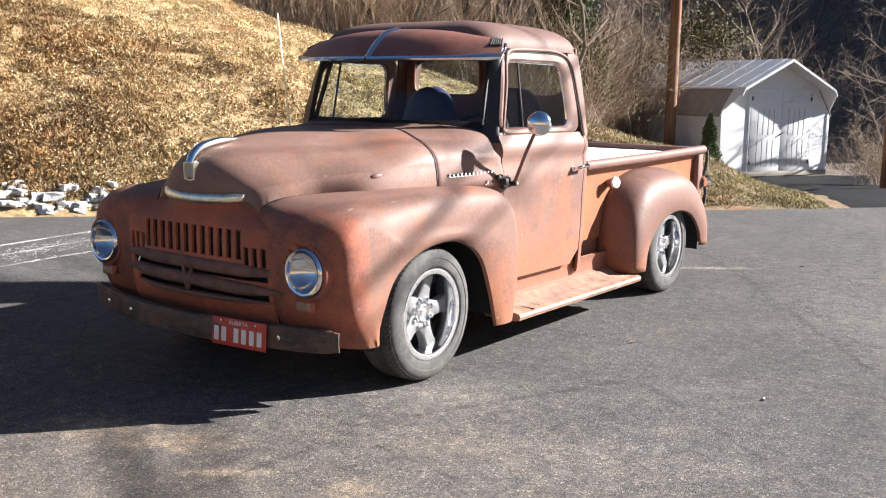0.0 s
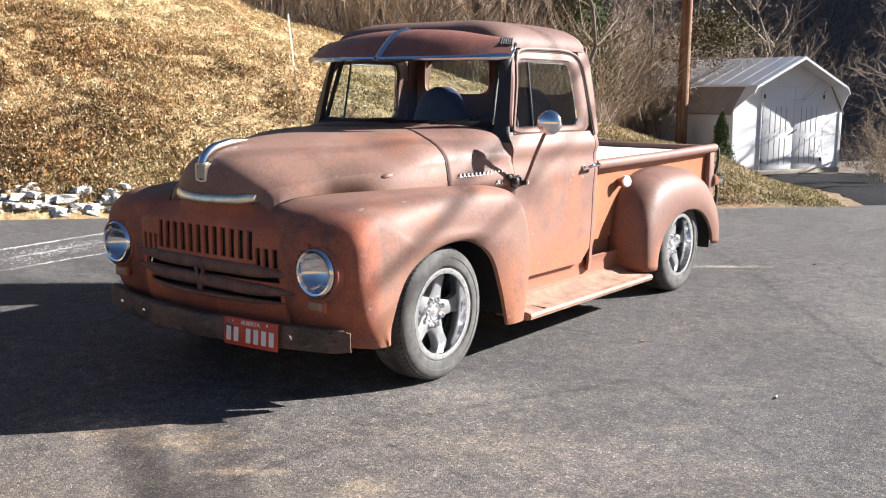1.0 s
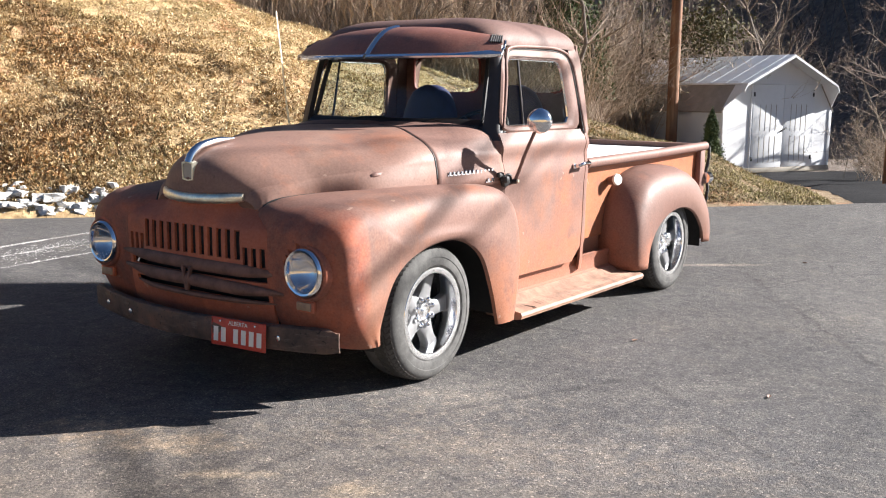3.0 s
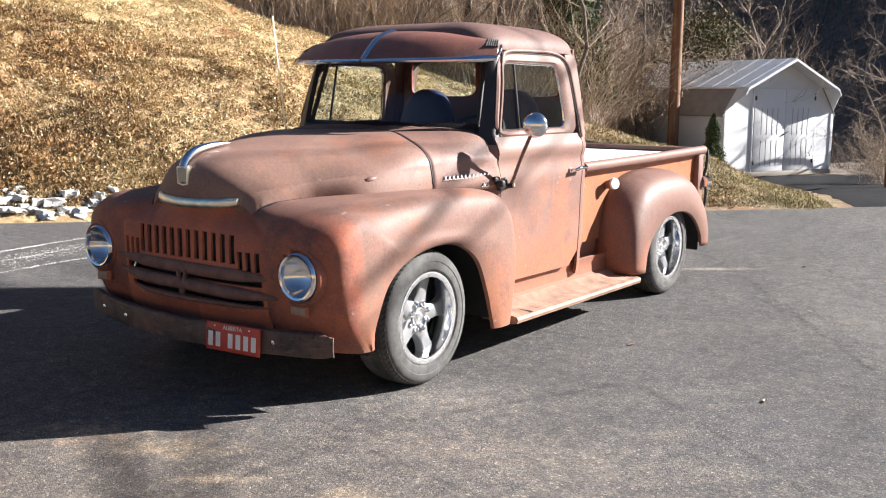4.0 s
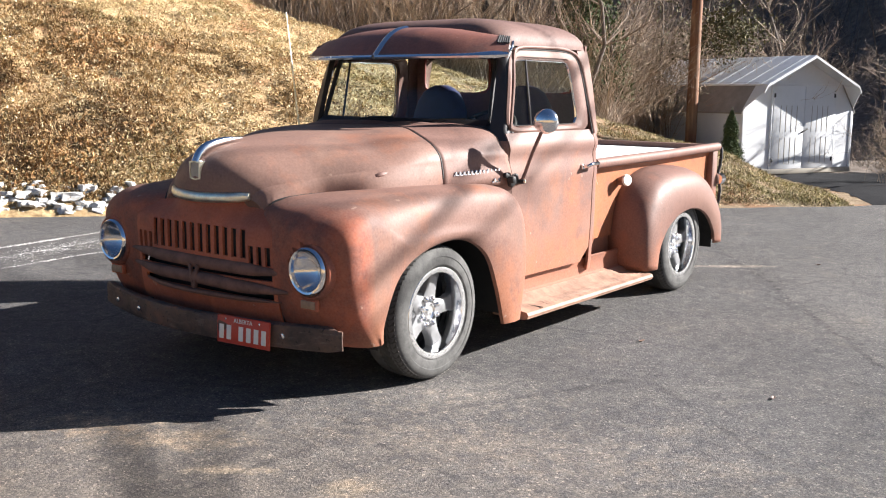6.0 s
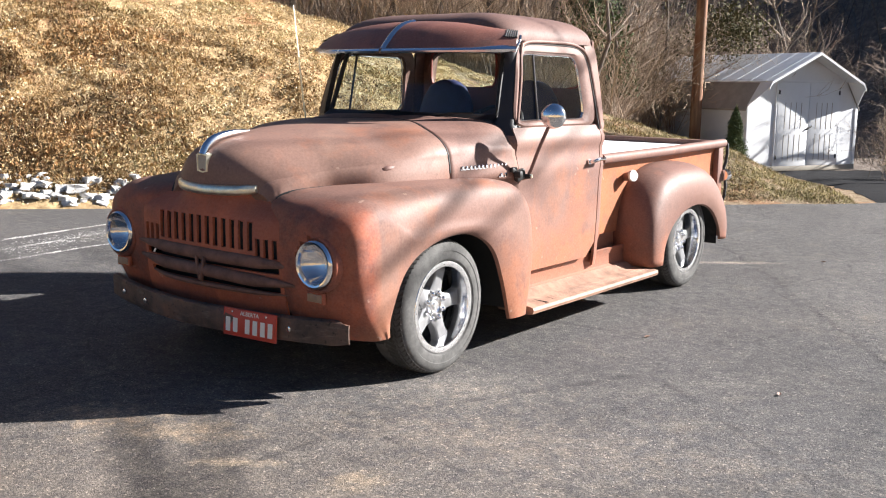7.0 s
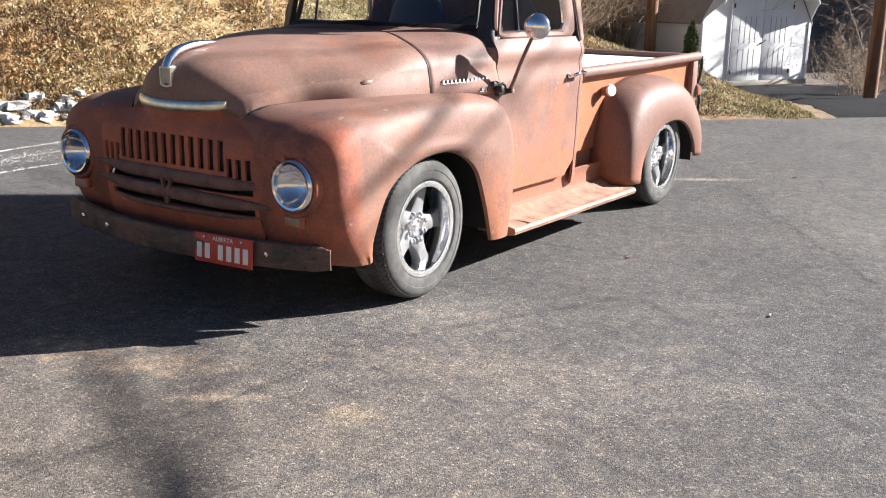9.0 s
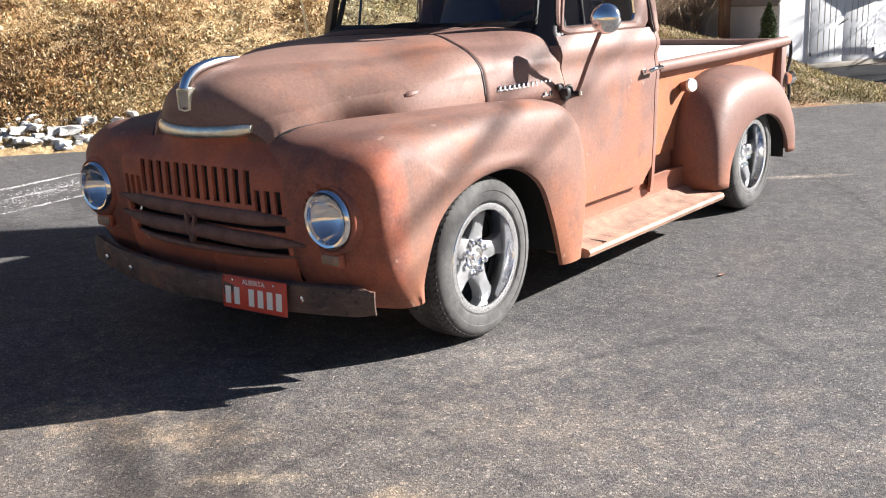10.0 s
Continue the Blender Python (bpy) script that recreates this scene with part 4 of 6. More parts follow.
for sg in (1, -1):
    # upper pillar coloured dark for the shade on its forward side
    for lo, hi, nm, mat, lab in ((-0.07, 1, "windscreen_pillar", M_dark, "windscreen pillar with its shade put into a dark colour"), (-0.28, -0.07, "pillar_foot", M_body, "")):
        rws = []
        for u in np.linspace(lo, hi, 10):
            z = 1.17 + 0.50 * u
            xo = SIDE_X(z) + 0.001
            yo = 0.734 + 0.127 * max(u, -0.05)
            wi = 0.085 - 0.045 * max(u, 0) + 0.12 * max(0, -u)
            rws.append([(sg * (xo - 0.004), yo + 0.045, z), (sg * (xo - 0.006), yo + 0.01, z), (sg * (xo - 0.018), yo - 0.006, z), (sg * (xo - wi), yo - 0.03, z), (sg * (xo - wi - 0.012), yo + 0.0, z)])
        thicken(part(nm, grid(rws), mat, cab, lab), 0.012, -1)
# roof: the cab's outline rising into a dome
rows = []
plan = rounded(-0.664, 0.664, 0.79, 1.797, 0.17, 72)
mid = np.array([0.0, 1.27])
for q in np.linspace(0, 1, 20):
    ph = q * math.pi / 2
    g = math.cos(ph) ** 0.5 if q < 1 else 0.0
    z = 1.648 + 0.172 * math.sin(ph) ** 0.92
    row = []
    for x, y in plan:
        dx, dy = x - mid[0], y - mid[1]
        g2 = g if dy > -0.2 else g ** 0.9
        row.append((dx * g, mid[1] + dy * g2, z))
    rows.append(row)
roofb = grid(rows, closed=True)
bmesh.ops.remove_doubles(roofb, verts=roofb.verts, dist=1e-4)
roof = part("roof", roofb, M_roof, cab, "rounded faded brown cab roof")
thicken(roof, 0.012, -1)
for sg in (-1, 1):
    g = tube(spline([side(DOOR_F - 0.02, 1.20, 0.006), side(0.85, 1.44, 0.008), side(0.885, 1.585, 0.008), side(0.96, 1.638, 0.006), side(1.25, 1.65, 0.006), side(1.50, 1.641, 0.006), side(1.61, 1.572, 0.008), side(1.655, 1.35, 0.008), side(1.675, 1.15, 0.006)], 40), 0.010, 8)
    part("drip_rail", mirrored(g, sg), M_body, cab)
    # black bar stands in for the shade in the groove round the door top
    g = tube(spline([side(0.79, 1.24, 0.004), side(0.86, 1.44, 0.006), side(0.895, 1.575, 0.006), side(0.965, 1.624, 0.005), side(1.25, 1.634, 0.005), side(1.49, 1.626, 0.005), side(1.593, 1.561, 0.006), side(1.638, 1.35, 0.006), side(1.66, 1.15, 0.005)], 40), 0.0035, 6)
    part("door_gap_shade", mirrored(g, sg), M_black, cab)


# glass
def ws_point(u, v):
    x = -0.60 + 1.2 * u
    x = x * (1.04 - 0.07 * v)
    return (x, 0.70 + 0.135 * v + 0.07 * (abs(x) / 0.6) ** 2.5 - 0.03, 1.225 + 0.40 * v)


ws = part("windscreen", grid([[ws_point(u, v) for u in np.linspace(0, 1, 20)] for v in np.linspace(0, 1, 5)]), M_glass, cab, "clear curved windscreen glass")
ws.visible_shadow = False
part("windscreen_seal", tube([ws_point(u, 0) for u in np.linspace(0, 1, 20)] + [ws_point(1, v) for v in np.linspace(0.1, 1, 6)] + [ws_point(1 - u, 1) for u in np.linspace(0.05, 1, 19)] + [ws_point(0, 1 - v) for v in np.linspace(0.1, 1, 6)], 0.014, 6), M_black, cab)
rws = [[(x * k_, y - dy, z + dz) for x, y, z in (ws_point(u, 0) for u in np.linspace(0, 1, 24))] for k_, dy, dz in ((1.0, 0.0, 0.02), (1.005, 0.012, 0.014), (1.01, 0.03, 0.0), (1.015, 0.05, -0.012), (1.015, 0.055, -0.03))]
part("windscreen_gasket", grid(rws), M_dark, cab, "wide black windscreen gasket")
for h0, h1 in ((-0.59, -0.045), (0.045, 0.59)):
    gl = bmesh.new()
    gl.faces.new([gl.verts.new((x, 1.72, z)) for x, z in rounded(h0, h1, 1.39, 1.63, 0.06, 40)])
    rear_pane = part("rear_window", gl, M_glass, cab, smooth=False)
    rear_pane.visible_shadow = False
    trim = [(x, 1.702, z) for x, z in rounded(h0, h1, 1.39, 1.63, 0.06, 40)]
    part("rear_window_trim", tube(trim + trim[:1], 0.008, 6), M_inner, cab)
for x0 in (-0.3, 0.22):
    part("wiper", tube([(x0, 0.655, 1.222), (x0 + 0.14, 0.66, 1.245), (x0 + 0.3, 0.67, 1.25)], 0.006, 6), M_black, cab)

# cab inside
dash = part("dashboard", box((1.36, 0.2, 0.18), (0, 0.81, 1.145), 0.05, 3), M_dark, cab)
part("cab_floor", box((1.4, 1.0, 0.04), (0, 1.28, 0.40)), M_black, cab)
part("firewall", box((1.36, 0.03, 0.7), (0, 0.72, 0.75)), M_black, cab)
part("headliner", box((1.2, 0.72, 0.02), (0, 1.26, 1.665), 0.01), M_inner, cab)
for sg in (-1, 1):
    part("door_card", box((0.03, 0.78, 0.75), (sg * 0.70, 1.22, 0.80), 0.01), M_inner, cab)


def seat(x):
    b = box((0.46, 0.44, 0.16), (x, 1.32, 0.68), 0.06, 3)
    st = part("seat", b, M_seat, cab, "dark navy high-backed bucket seat")
    rws = []
    for z, hw, y0 in ((0.72, 0.22, 1.45), (0.95, 0.235, 1.50), (1.15, 0.225, 1.53), (1.26, 0.205, 1.545), (1.33, 0.175, 1.55), (1.39, 0.13, 1.553), (1.42, 0.085, 1.555), (1.435, 0.03, 1.555)):
        d = 0.065 if z < 1.4 else 0.045
        rws.append([(x + hw * math.copysign(abs(math.cos(a)) ** 0.6, math.cos(a)), y0 + d * math.copysign(abs(math.sin(a)) ** 0.7, math.sin(a)), z) for a in np.linspace(0, 2 * math.pi, 28, endpoint=False)])
    sb = grid(rws, closed=True)
    sb.faces.new(sb.verts[-28:])
    part("seat_back", sb, M_seat, st)


seat(-0.33)
seat(0.33)
sw = bmesh.new()
ring_pts = [Vector((0.2 * math.cos(a), 0.2 * math.sin(a), 0)) for a in np.linspace(0, 2 * math.pi, 37)]
sm = Matrix.Translation((0.36, 1.06, 1.16)) @ pose(0, 0, 0, 38, 0, 0)
tube([sm @ p for p in ring_pts], 0.012, 8, bm=sw)
for a in (0.3, 2.4, 4.5):
    tube([sm @ Vector((0, 0, -0.03)), sm @ Vector((0.2 * math.cos(a), 0.2 * math.sin(a), 0))], 0.01, 6, bm=sw)
tube([sm @ Vector((0, 0, -0.02)), sm @ Vector((0, 0, -0.35))], 0.02, 8, bm=sw)
part("steering_wheel", sw, M_black, cab)

# sun visor over the windscreen
def visor_row(u, side_):
    """u runs from the roof to the lip; the row runs from the middle to the end."""
    row = []
    for v in np.linspace(0.012, 1, 16):
        lip = Vector((0.745 * v, 0.505 + 0.235 * v ** 2.6, 1.582 + 0.012 * v**4))
        top = Vector((0.655 * v, 0.785 + 0.11 * v ** 2.5, 1.755 - 0.07 * v ** 2.4))
        p = top.lerp(lip, u)
        p.z += 0.042 * math.sin(u * math.pi) * (1 - 0.12 * v)
        row.append((side_ * p.x, p.y, p.z))
    return row


visor = part("sun_visor", grid([visor_row(u, 1) for u in np.linspace(0, 1, 9)]), M_visor, truck, "faded red outside sun visor edged in chrome")
thicken(visor, 0.006, 0)
v2 = part("visor_half", grid([visor_row(u, -1) for u in np.linspace(0, 1, 9)]), M_visor, visor)
thicken(v2, 0.006, 0)
for sg in (1, -1):
    lip = visor_row(1.0, sg)
    part("visor_trim", tube(lip, [0.013] * 12 + [0.016, 0.02, 0.022, 0.014], 8), M_chrome, visor, "chrome visor edge")
    for i in range(6):
        f = i / 5
        ends = [Vector(visor_row(u, 1)[14]).lerp(Vector(visor_row(u, 1)[15]), -0.1 + 1.05 * f) + Vector((0.002, -0.003, 0.006)) for u in (0.3, 0.7)]
        part("louvre", mirrored(tube(ends, 0.0048, 6), sg), M_black, visor)
    part("visor_bracket", mirrored(tube(spline([(0.67, 0.84, 1.60), (0.685, 0.86, 1.635), (0.675, 0.885, 1.67)], 8), 0.008, 8), sg), M_chrome, visor)
cs = [visor_row(u, 1)[0] for u in np.linspace(0, 1, 9)]
rws = [[(-0.022, y, z + 0.004), (-0.014, y, z + 0.012), (0, y, z + 0.015), (0.014, y, z + 0.012), (0.022, y, z + 0.004)] for _, y, z in cs]
part("visor_divider", grid(rws), M_chrome, visor, "bright chrome divider strip")

# mirror, badges, handles, aerial
mir = part("side_mirror", tube(spline([(0.77, 0.795, 0.90), (0.81, 0.80, 0.925), (0.88, 0.785, 1.07), (0.965, 0.772, 1.235)], 14), 0.010, 8), M_side, truck, "round chrome mirror on a long arm")
ml = lathe([(0.0, 0.066), (-0.012, 0.066), (-0.03, 0.052), (-0.042, 0.025), (-0.045, 0.0)], 32, "y", place=(0, 0, 0))
mface = lathe([(0.0, 0.066), (0.002, 0.06), (0.002, 0.0)], 32, "y")
head = part("mirror_head", ml, M_chrome, mir, "polished round mirror head")
head.matrix_local = Matrix.Translation((0.975, 0.768, 1.246)) @ pose(0, 0, 0, 0, 0, 28)
mf = part("mirror_face", mface, M_chrome, mir)
mf.matrix_local = head.matrix_local.copy()
mb = box((0.034, 0.085, 0.062), (0.782, 0.752, 0.925), 0.016, turn=pose(0, 0, 0, 14, 0, 0))
box((0.05, 0.034, 0.04), (0.80, 0.71, 0.932), 0.012, bm=mb)
box((0.026, 0.05, 0.03), (0.778, 0.70, 0.955), 0.01, bm=mb)
tube([(0.77, 0.79, 0.912), (0.822, 0.80, 0.918)], 0.014, 10, bm=mb)
mbase = part("mirror_base", mb, M_black, mir, "black blocky base of the mirror arm")
part("base_nut", tube([(0.818, 0.80, 0.917), (0.83, 0.803, 0.919)], 0.011, 6), M_warm_chrome, mbase)
for x0, z0, yl in ((0.755, 0.982, 0.38), (0.762, 0.932, 0.085)):
    y1 = 0.668
    lean = 0.0 if yl < 0.1 else 0.075
    bd = box((0.006, yl, 0.010), (x0, y1 - yl / 2, z0 - 0.008), 0.002, 1)
    badge_ob = part("name_badge", bd, M_chrome, truck, "chrome name badge")
    nn = max(2, int(yl / 0.03))
    for i in range(nn):
        part("badge_bar", box((0.006, 0.016, 0.022), (x0 + 0.003, y1 - (i + 0.5) * yl / nn, z0), 0.002, 1), M_chrome, badge_ob)
    badge_ob.matrix_basis = Matrix.Translation((x0, y1, z0)) @ Matrix.Rotation(-lean, 4, "Z") @ Matrix.Translation((-x0, -y1, -z0))
for sg in (1, -1):
    hh = tube(spline([(0.59, -0.185, 0.985), (0.612, -0.188, 0.99), (0.63, -0.165, 1.0), (0.643, -0.11, 1.008), (0.654, -0.05, 1.009), (0.66, 0.015, 1.005)], 16), [0.016] * 5 + [0.012] * 6 + [0.0095] * 5, 8)
    handle_ob = part("hood_handle", mirrored(hh, sg), M_side, truck, "painted hood release handle")
    part("handle_socket", mirrored(box((0.03, 0.10, 0.028), (0.606, -0.145, 0.984), 0.011), sg), M_black, handle_ob)
part("aerial", tube([(-0.60, 0.52, 1.10), (-0.615, 0.50, 1.3), (-0.66, 0.47, 1.85)], [0.006, 0.005, 0.003], 6), M_warm_chrome, truck, "thin whip aerial on the cowl")

for sg in (1, -1):
    part("splash_panel", mirrored(box((0.02, 0.5, 0.34), (0.62, 1.98, 0.40), 0.006), sg), M_side, truck)
# running boards
for sg in (1, -1):
    rws = []
    for y in np.linspace(0.70, 2.22, 10):
        rws.append([(x, y, z) for x, z in ((0.70, 0.262), (0.74, 0.255), (0.78, 0.228), (0.90, 0.222), (0.925, 0.216), (0.932, 0.20), (0.925, 0.182), (0.90, 0.176), (0.70, 0.18))])
    rb = grid(rws)
    rb.faces.new([v for v in rb.verts[:9]])
    rb.faces.new([v for v in rb.verts[-9:]][::-1])
    board = part("running_board", mirrored(rb, sg), M_board, truck, "worn tan-rust running board")
    part("board_seam", mirrored(box((0.19, 0.006, 0.004), (0.83, 0.86, 0.2235), 0, turn=None), sg), M_black, board)
    for i in range(5):
        part("board_rib", mirrored(box((0.008, 1.2, 0.004), (0.80 + 0.022 * i, 1.56, 0.224), 0.001, 1), sg), M_board, board)

# ---- bed ----
bed = part("bed", box((1.28, 1.92, 0.04), (0, 2.78, 0.60), 0.004), M_side, truck, "rusted step-side bed with rolled rails")
for sg in (1, -1):
    rws = []
    for y in np.linspace(1.84, 3.74, 14):
        rws.append([(x, y, z) for x, z in ((0.648, 0.46), (0.652, 0.62), (0.646, 0.78), (0.65, 0.90), (0.66, 0.945))])
    sp = part("bed_side", mirrored(grid(rws), sg), M_bed, bed, "orange-rust bed side panel")
    thicken(sp, 0.008, -1)
    part("bed_rail", mirrored(tube([(0.685, 1.83, 0.95), (0.685, 2.8, 0.962), (0.685, 3.80, 0.982)], 0.034, 12), sg), M_body, bed, "rolled brown bed rail")
    part("stake_post", mirrored(box((0.055, 0.10, 0.5), (0.67, 3.75, 0.72), 0.02), sg), M_side, bed)
    part("stake_post", mirrored(box((0.03, 0.05, 0.5), (0.655, 1.86, 0.70), 0.012), sg), M_side, bed)
    n = 56
    outer = spline([(2.16, 0.235), (2.15, 0.45), (2.19, 0.65), (2.32, 0.80), (2.52, 0.87), (2.76, 0.885), (3.02, 0.87), (3.25, 0.79), (3.40, 0.64), (3.455, 0.46), (3.46, 0.30)], n)
    opening = spline([(2.33, 0.235), (2.36, 0.36), (2.46, 0.48), (2.62, 0.56), (2.82, 0.595), (3.0, 0.575), (3.14, 0.51), (3.25, 0.40), (3.29, 0.30)], n)
    rws = []
    for x, it, jf, jb in ((0.62, 0, 0, 0), (0.70, 0.003, 0.0, 0), (0.77, 0.012, 0.002, 0.006), (0.83, 0.034, 0.007, 0.02), (0.865, 0.058, 0.014, 0.034), (0.888, 0.088, 0.024, 0.048), (0.902, 0.12, 0.04, 0.062), (0.912, 0.155, 0.066, 0.08)):
        rws.append([(x, y + (jf * smooth01((2.8 - y) / 0.5) if y < 2.8 else -jb * smooth01((y - 2.8) / 0.5)), z - it * smooth01((z - 0.3) / 0.5)) for y, z in outer])
    last = rws[-1]
    for u, dx in ((0.35, 0.006), (0.7, 0.004), (0.95, -0.006), (1.0, -0.02)):
        rws.append([(last[i][0] + dx, (1 - u) * last[i][1] + u * opening[i][0], (1 - u) * last[i][2] + u * opening[i][1]) for i in range(n)])
    rf = part("rear_fender", mirrored(grid(rws), sg), M_rear, truck, "bulging rusted rear fender")
    thicken(rf, 0.014, 0, False)
    liner = [[(x, 2.84 + 0.5 * math.cos(a), 0.3 + 0.44 * math.sin(a)) for a in np.linspace(-0.1, math.pi + 0.1, 20)] for x in (0.86, 0.5)]
    part("wheel_liner", mirrored(grid(liner), sg), M_black, rf)
    tl = tube([(0.70, 3.78, 0.73), (0.70, 3.86, 0.73)], 0.045, 14)
    part("tail_lamp", mirrored(tl, sg), M_chrome, bed, "small round chrome tail lamp")
part("tailgate", box((1.27, 0.045, 0.50), (0, 3.76, 0.752), 0.015), M_body, bed)
cover = part("bed_cover", box((1.29, 1.86, 0.02), (0, 2.80, 0.95), 0.006), M_bedwhite, bed, "flat white panel covering the bed")
part("bed_front", box((1.24, 0.03, 0.46), (0, 1.85, 0.72), 0.01), M_side, bed)
fn = tube([(0.64, 2.235, 0.81), (0.72, 2.205, 0.825)], [0.026, 0.034], 16)
filler = part("fuel_filler", fn, M_side, bed)
part("fuel_cap", tube([(0.718, 2.205, 0.825), (0.732, 2.20, 0.827)], [0.04, 0.036], 18), M_white, filler, "cream fuel filler cap")
ch = bmesh.new()
for i in range(14):
    z = 0.98 - 0.045 * i
    tube([(0.70 + 0.012 * math.sin(i), 3.83 + 0.012 * math.cos(2 * i), z), (0.70 + 0.012 * math.sin(i + 1), 3.83, z - 0.05)], 0.012, 6, bm=ch)
part("tailgate_chain", ch, M_black, bed, "dark hanging tailgate chain")
# frame and underside
part("chassis", box((0.8, 4.0, 0.10), (0, 1.6, 0.38), 0.01), M_black, truck)
part("engine_block", box((0.9, 0.9, 0.5), (0, 0.15, 0.6), 0.05), M_black, truck)
part("axle", tube([(-0.6, 0, 0.337), (0.6, 0, 0.337)], 0.04, 10), M_black, truck)
part("axle", tube([(-0.6, 2.845, 0.337), (0.6, 2.845, 0.337)], 0.05, 10), M_black, truck)


# ---- the ground: a flat lot, a grass bank along its back edge, a drive to the shed, hills beyond ----
LOT_A = np.array([-6.5, 2.0])
LOT_E = np.array([0.68, 0.733])
LOT_N = np.array([-0.733, 0.68])
bank_top = curve1([(-40, 7.0), (-12, 5.4), (-3, 4.1), (1.7, 3.15), (4, 2.45), (7, 1.5), (9.4, 0.8), (11.4, 0.25), (14, -0.2), (18, -0.5), (60, -0.6)])


def to_sd(x, y):
    p = np.array([x, y]) - LOT_A
    return float(p @ LOT_E), float(p @ LOT_N)


def to_xy(s, d):
    p = LOT_A + s * LOT_E + d * LOT_N
    return float(p[0]), float(p[1])


def height(x, y):
    s, d = to_sd(x, y)
    if d <= 0 and s < 40:
        z = -0.03 + 4.5 * smooth01(-(d + 16) / 18)
        return z
    base = -0.03 - 0.5 * smooth01(d / 11)
    side_of_drive = smooth01((10.2 + 0.40 * max(d, 0) - s) / 1.8)
    u = max(0.0, d) / 8.0
    h = bank_top(s)
    rise = h * (min(u, 1.0) ** 0.82)
    if u > 1:
        rise += (d - 8) * 0.05
    rough = 0.10 * noise.noise((x * 0.7, y * 0.7, 0)) + 0.07 * noise.noise((x * 1.9, y * 1.9, 3)) + 0.05 * noise.noise((x * 4.6, y * 4.6, 5))
    z = base * (1 - side_of_drive) + max(rise, base) * side_of_drive + rough * min(1.0, max(0.0, d) / 1.5) * (0.3 + 0.7 * side_of_drive)
    if d > 20:
        z += 0.42 * (d - 20) * smooth01((d - 20) / 20) if s < 16 else 0.42 * (d - 20) * smooth01((d - 20) / 20) * (1 - 0.75 * smooth01((s - 16) / 14))
    if s > 28 and d > 14:
        z += min(36.0, 1.0 * (s - 28)) * smooth01((d - 14) / 4)
    if d > 75:
        z += 0.35 * (d - 75)
    return z


def axis_steps(lo, hi, fine_lo, fine_hi, fine, growth=1.22):
    v = list(np.arange(fine_lo, fine_hi + 1e-6, fine))
    st, q = fine, fine_hi
    while q < hi:
        st *= growth
        q += st
        v.append(q)
    st, q = fine, fine_lo
    while q > lo:
        st *= growth
        q -= st
        v.insert(0, q)
    return v


ss = axis_steps(-320, 320, -8, 22, 0.4)
dd = axis_steps(-320, 320, -1.2, 22, 0.35)
gv, gf = [], []
for d in dd:
    for s in ss:
        x, y = to_xy(s, d)
        gv.append((x, y, min(60.0, height(x, y))))
W_ = len(ss)
for i in range(len(dd) - 1):
    for j in range(W_ - 1):
        a = i * W_ + j
        gf.append((a, a + 1, a + W_ + 1, a + W_))
ground = fast_mesh("ground", gv, gf, M_turf, "structure", "dry grass bank and wooded ground round the lot", "ground", True)
ground.data.materials.append(M_litter)
ground.data.materials.append(M_slope)
for p in ground.data.polygons:
    s, d = to_sd(p.center.x, p.center.y)
    if d > 8.5 or s > 14 + 0.4 * max(d, 0):
        p.material_index = 1
    elif s > 6.0 and d > -1.2:
        p.material_index = 2


def slab(name, outline, z, thick, material, label, category):
    b = bmesh.new()
    top = [b.verts.new((x, y, z(x, y) if callable(z) else z)) for x, y in outline]
    low = [b.verts.new((v.co.x, v.co.y, v.co.z - thick)) for v in top]
    b.faces.new(top)
    for i in range(len(top)):
        b.faces.new((top[i], low[i], low[(i + 1) % len(top)], top[(i + 1) % len(top)]))
    ob = part(name, b, material, smooth=False)
    return tagged(ob, label, category, kind="structure")


edge = []
for i in range(90):
    s = -30 + i * 0.47
    if s > 10.2:
        break
    edge.append(to_xy(s, 0.0 + 0.07 * noise.noise((s * 1.3, 0, 0)) + 0.03 * noise.noise((s * 5, 2, 0))))
edge += [to_xy(10.3, 0.1)]
lot = slab("asphalt_lot", edge + [to_xy(14.5, 0.1), to_xy(45, 0.1), to_xy(45, -15.8), to_xy(-30, -15.8)], 0.0, 0.06, M_asphalt, "worn grey asphalt parking lot with pale stains", "asphalt")
# the drive runs on towards the shed
rows = []
for d in np.linspace(0.1, 10.5, 64):
    lo = 10.3 + 0.40 * d + 0.03 * noise.noise((d * 1.1, 4, 0))
    row = []
    for u in (0.0, 0.06, 0.12, 0.2, 0.35, 0.5, 0.65, 0.8, 0.88, 0.94, 1.0):
        x, y = to_xy(lo + u * 5.2, d)
        row.append((x, y, (height(x, y) + 0.035 if d > 0.3 else 0.0) - (0.03 if u in (0.0, 1.0) else 0.0)))
    rows.append(row)
drive = part("asphalt_drive", grid(rows), M_drive)
tagged(drive, "dark asphalt drive leading to the shed", "asphalt", kind="structure")


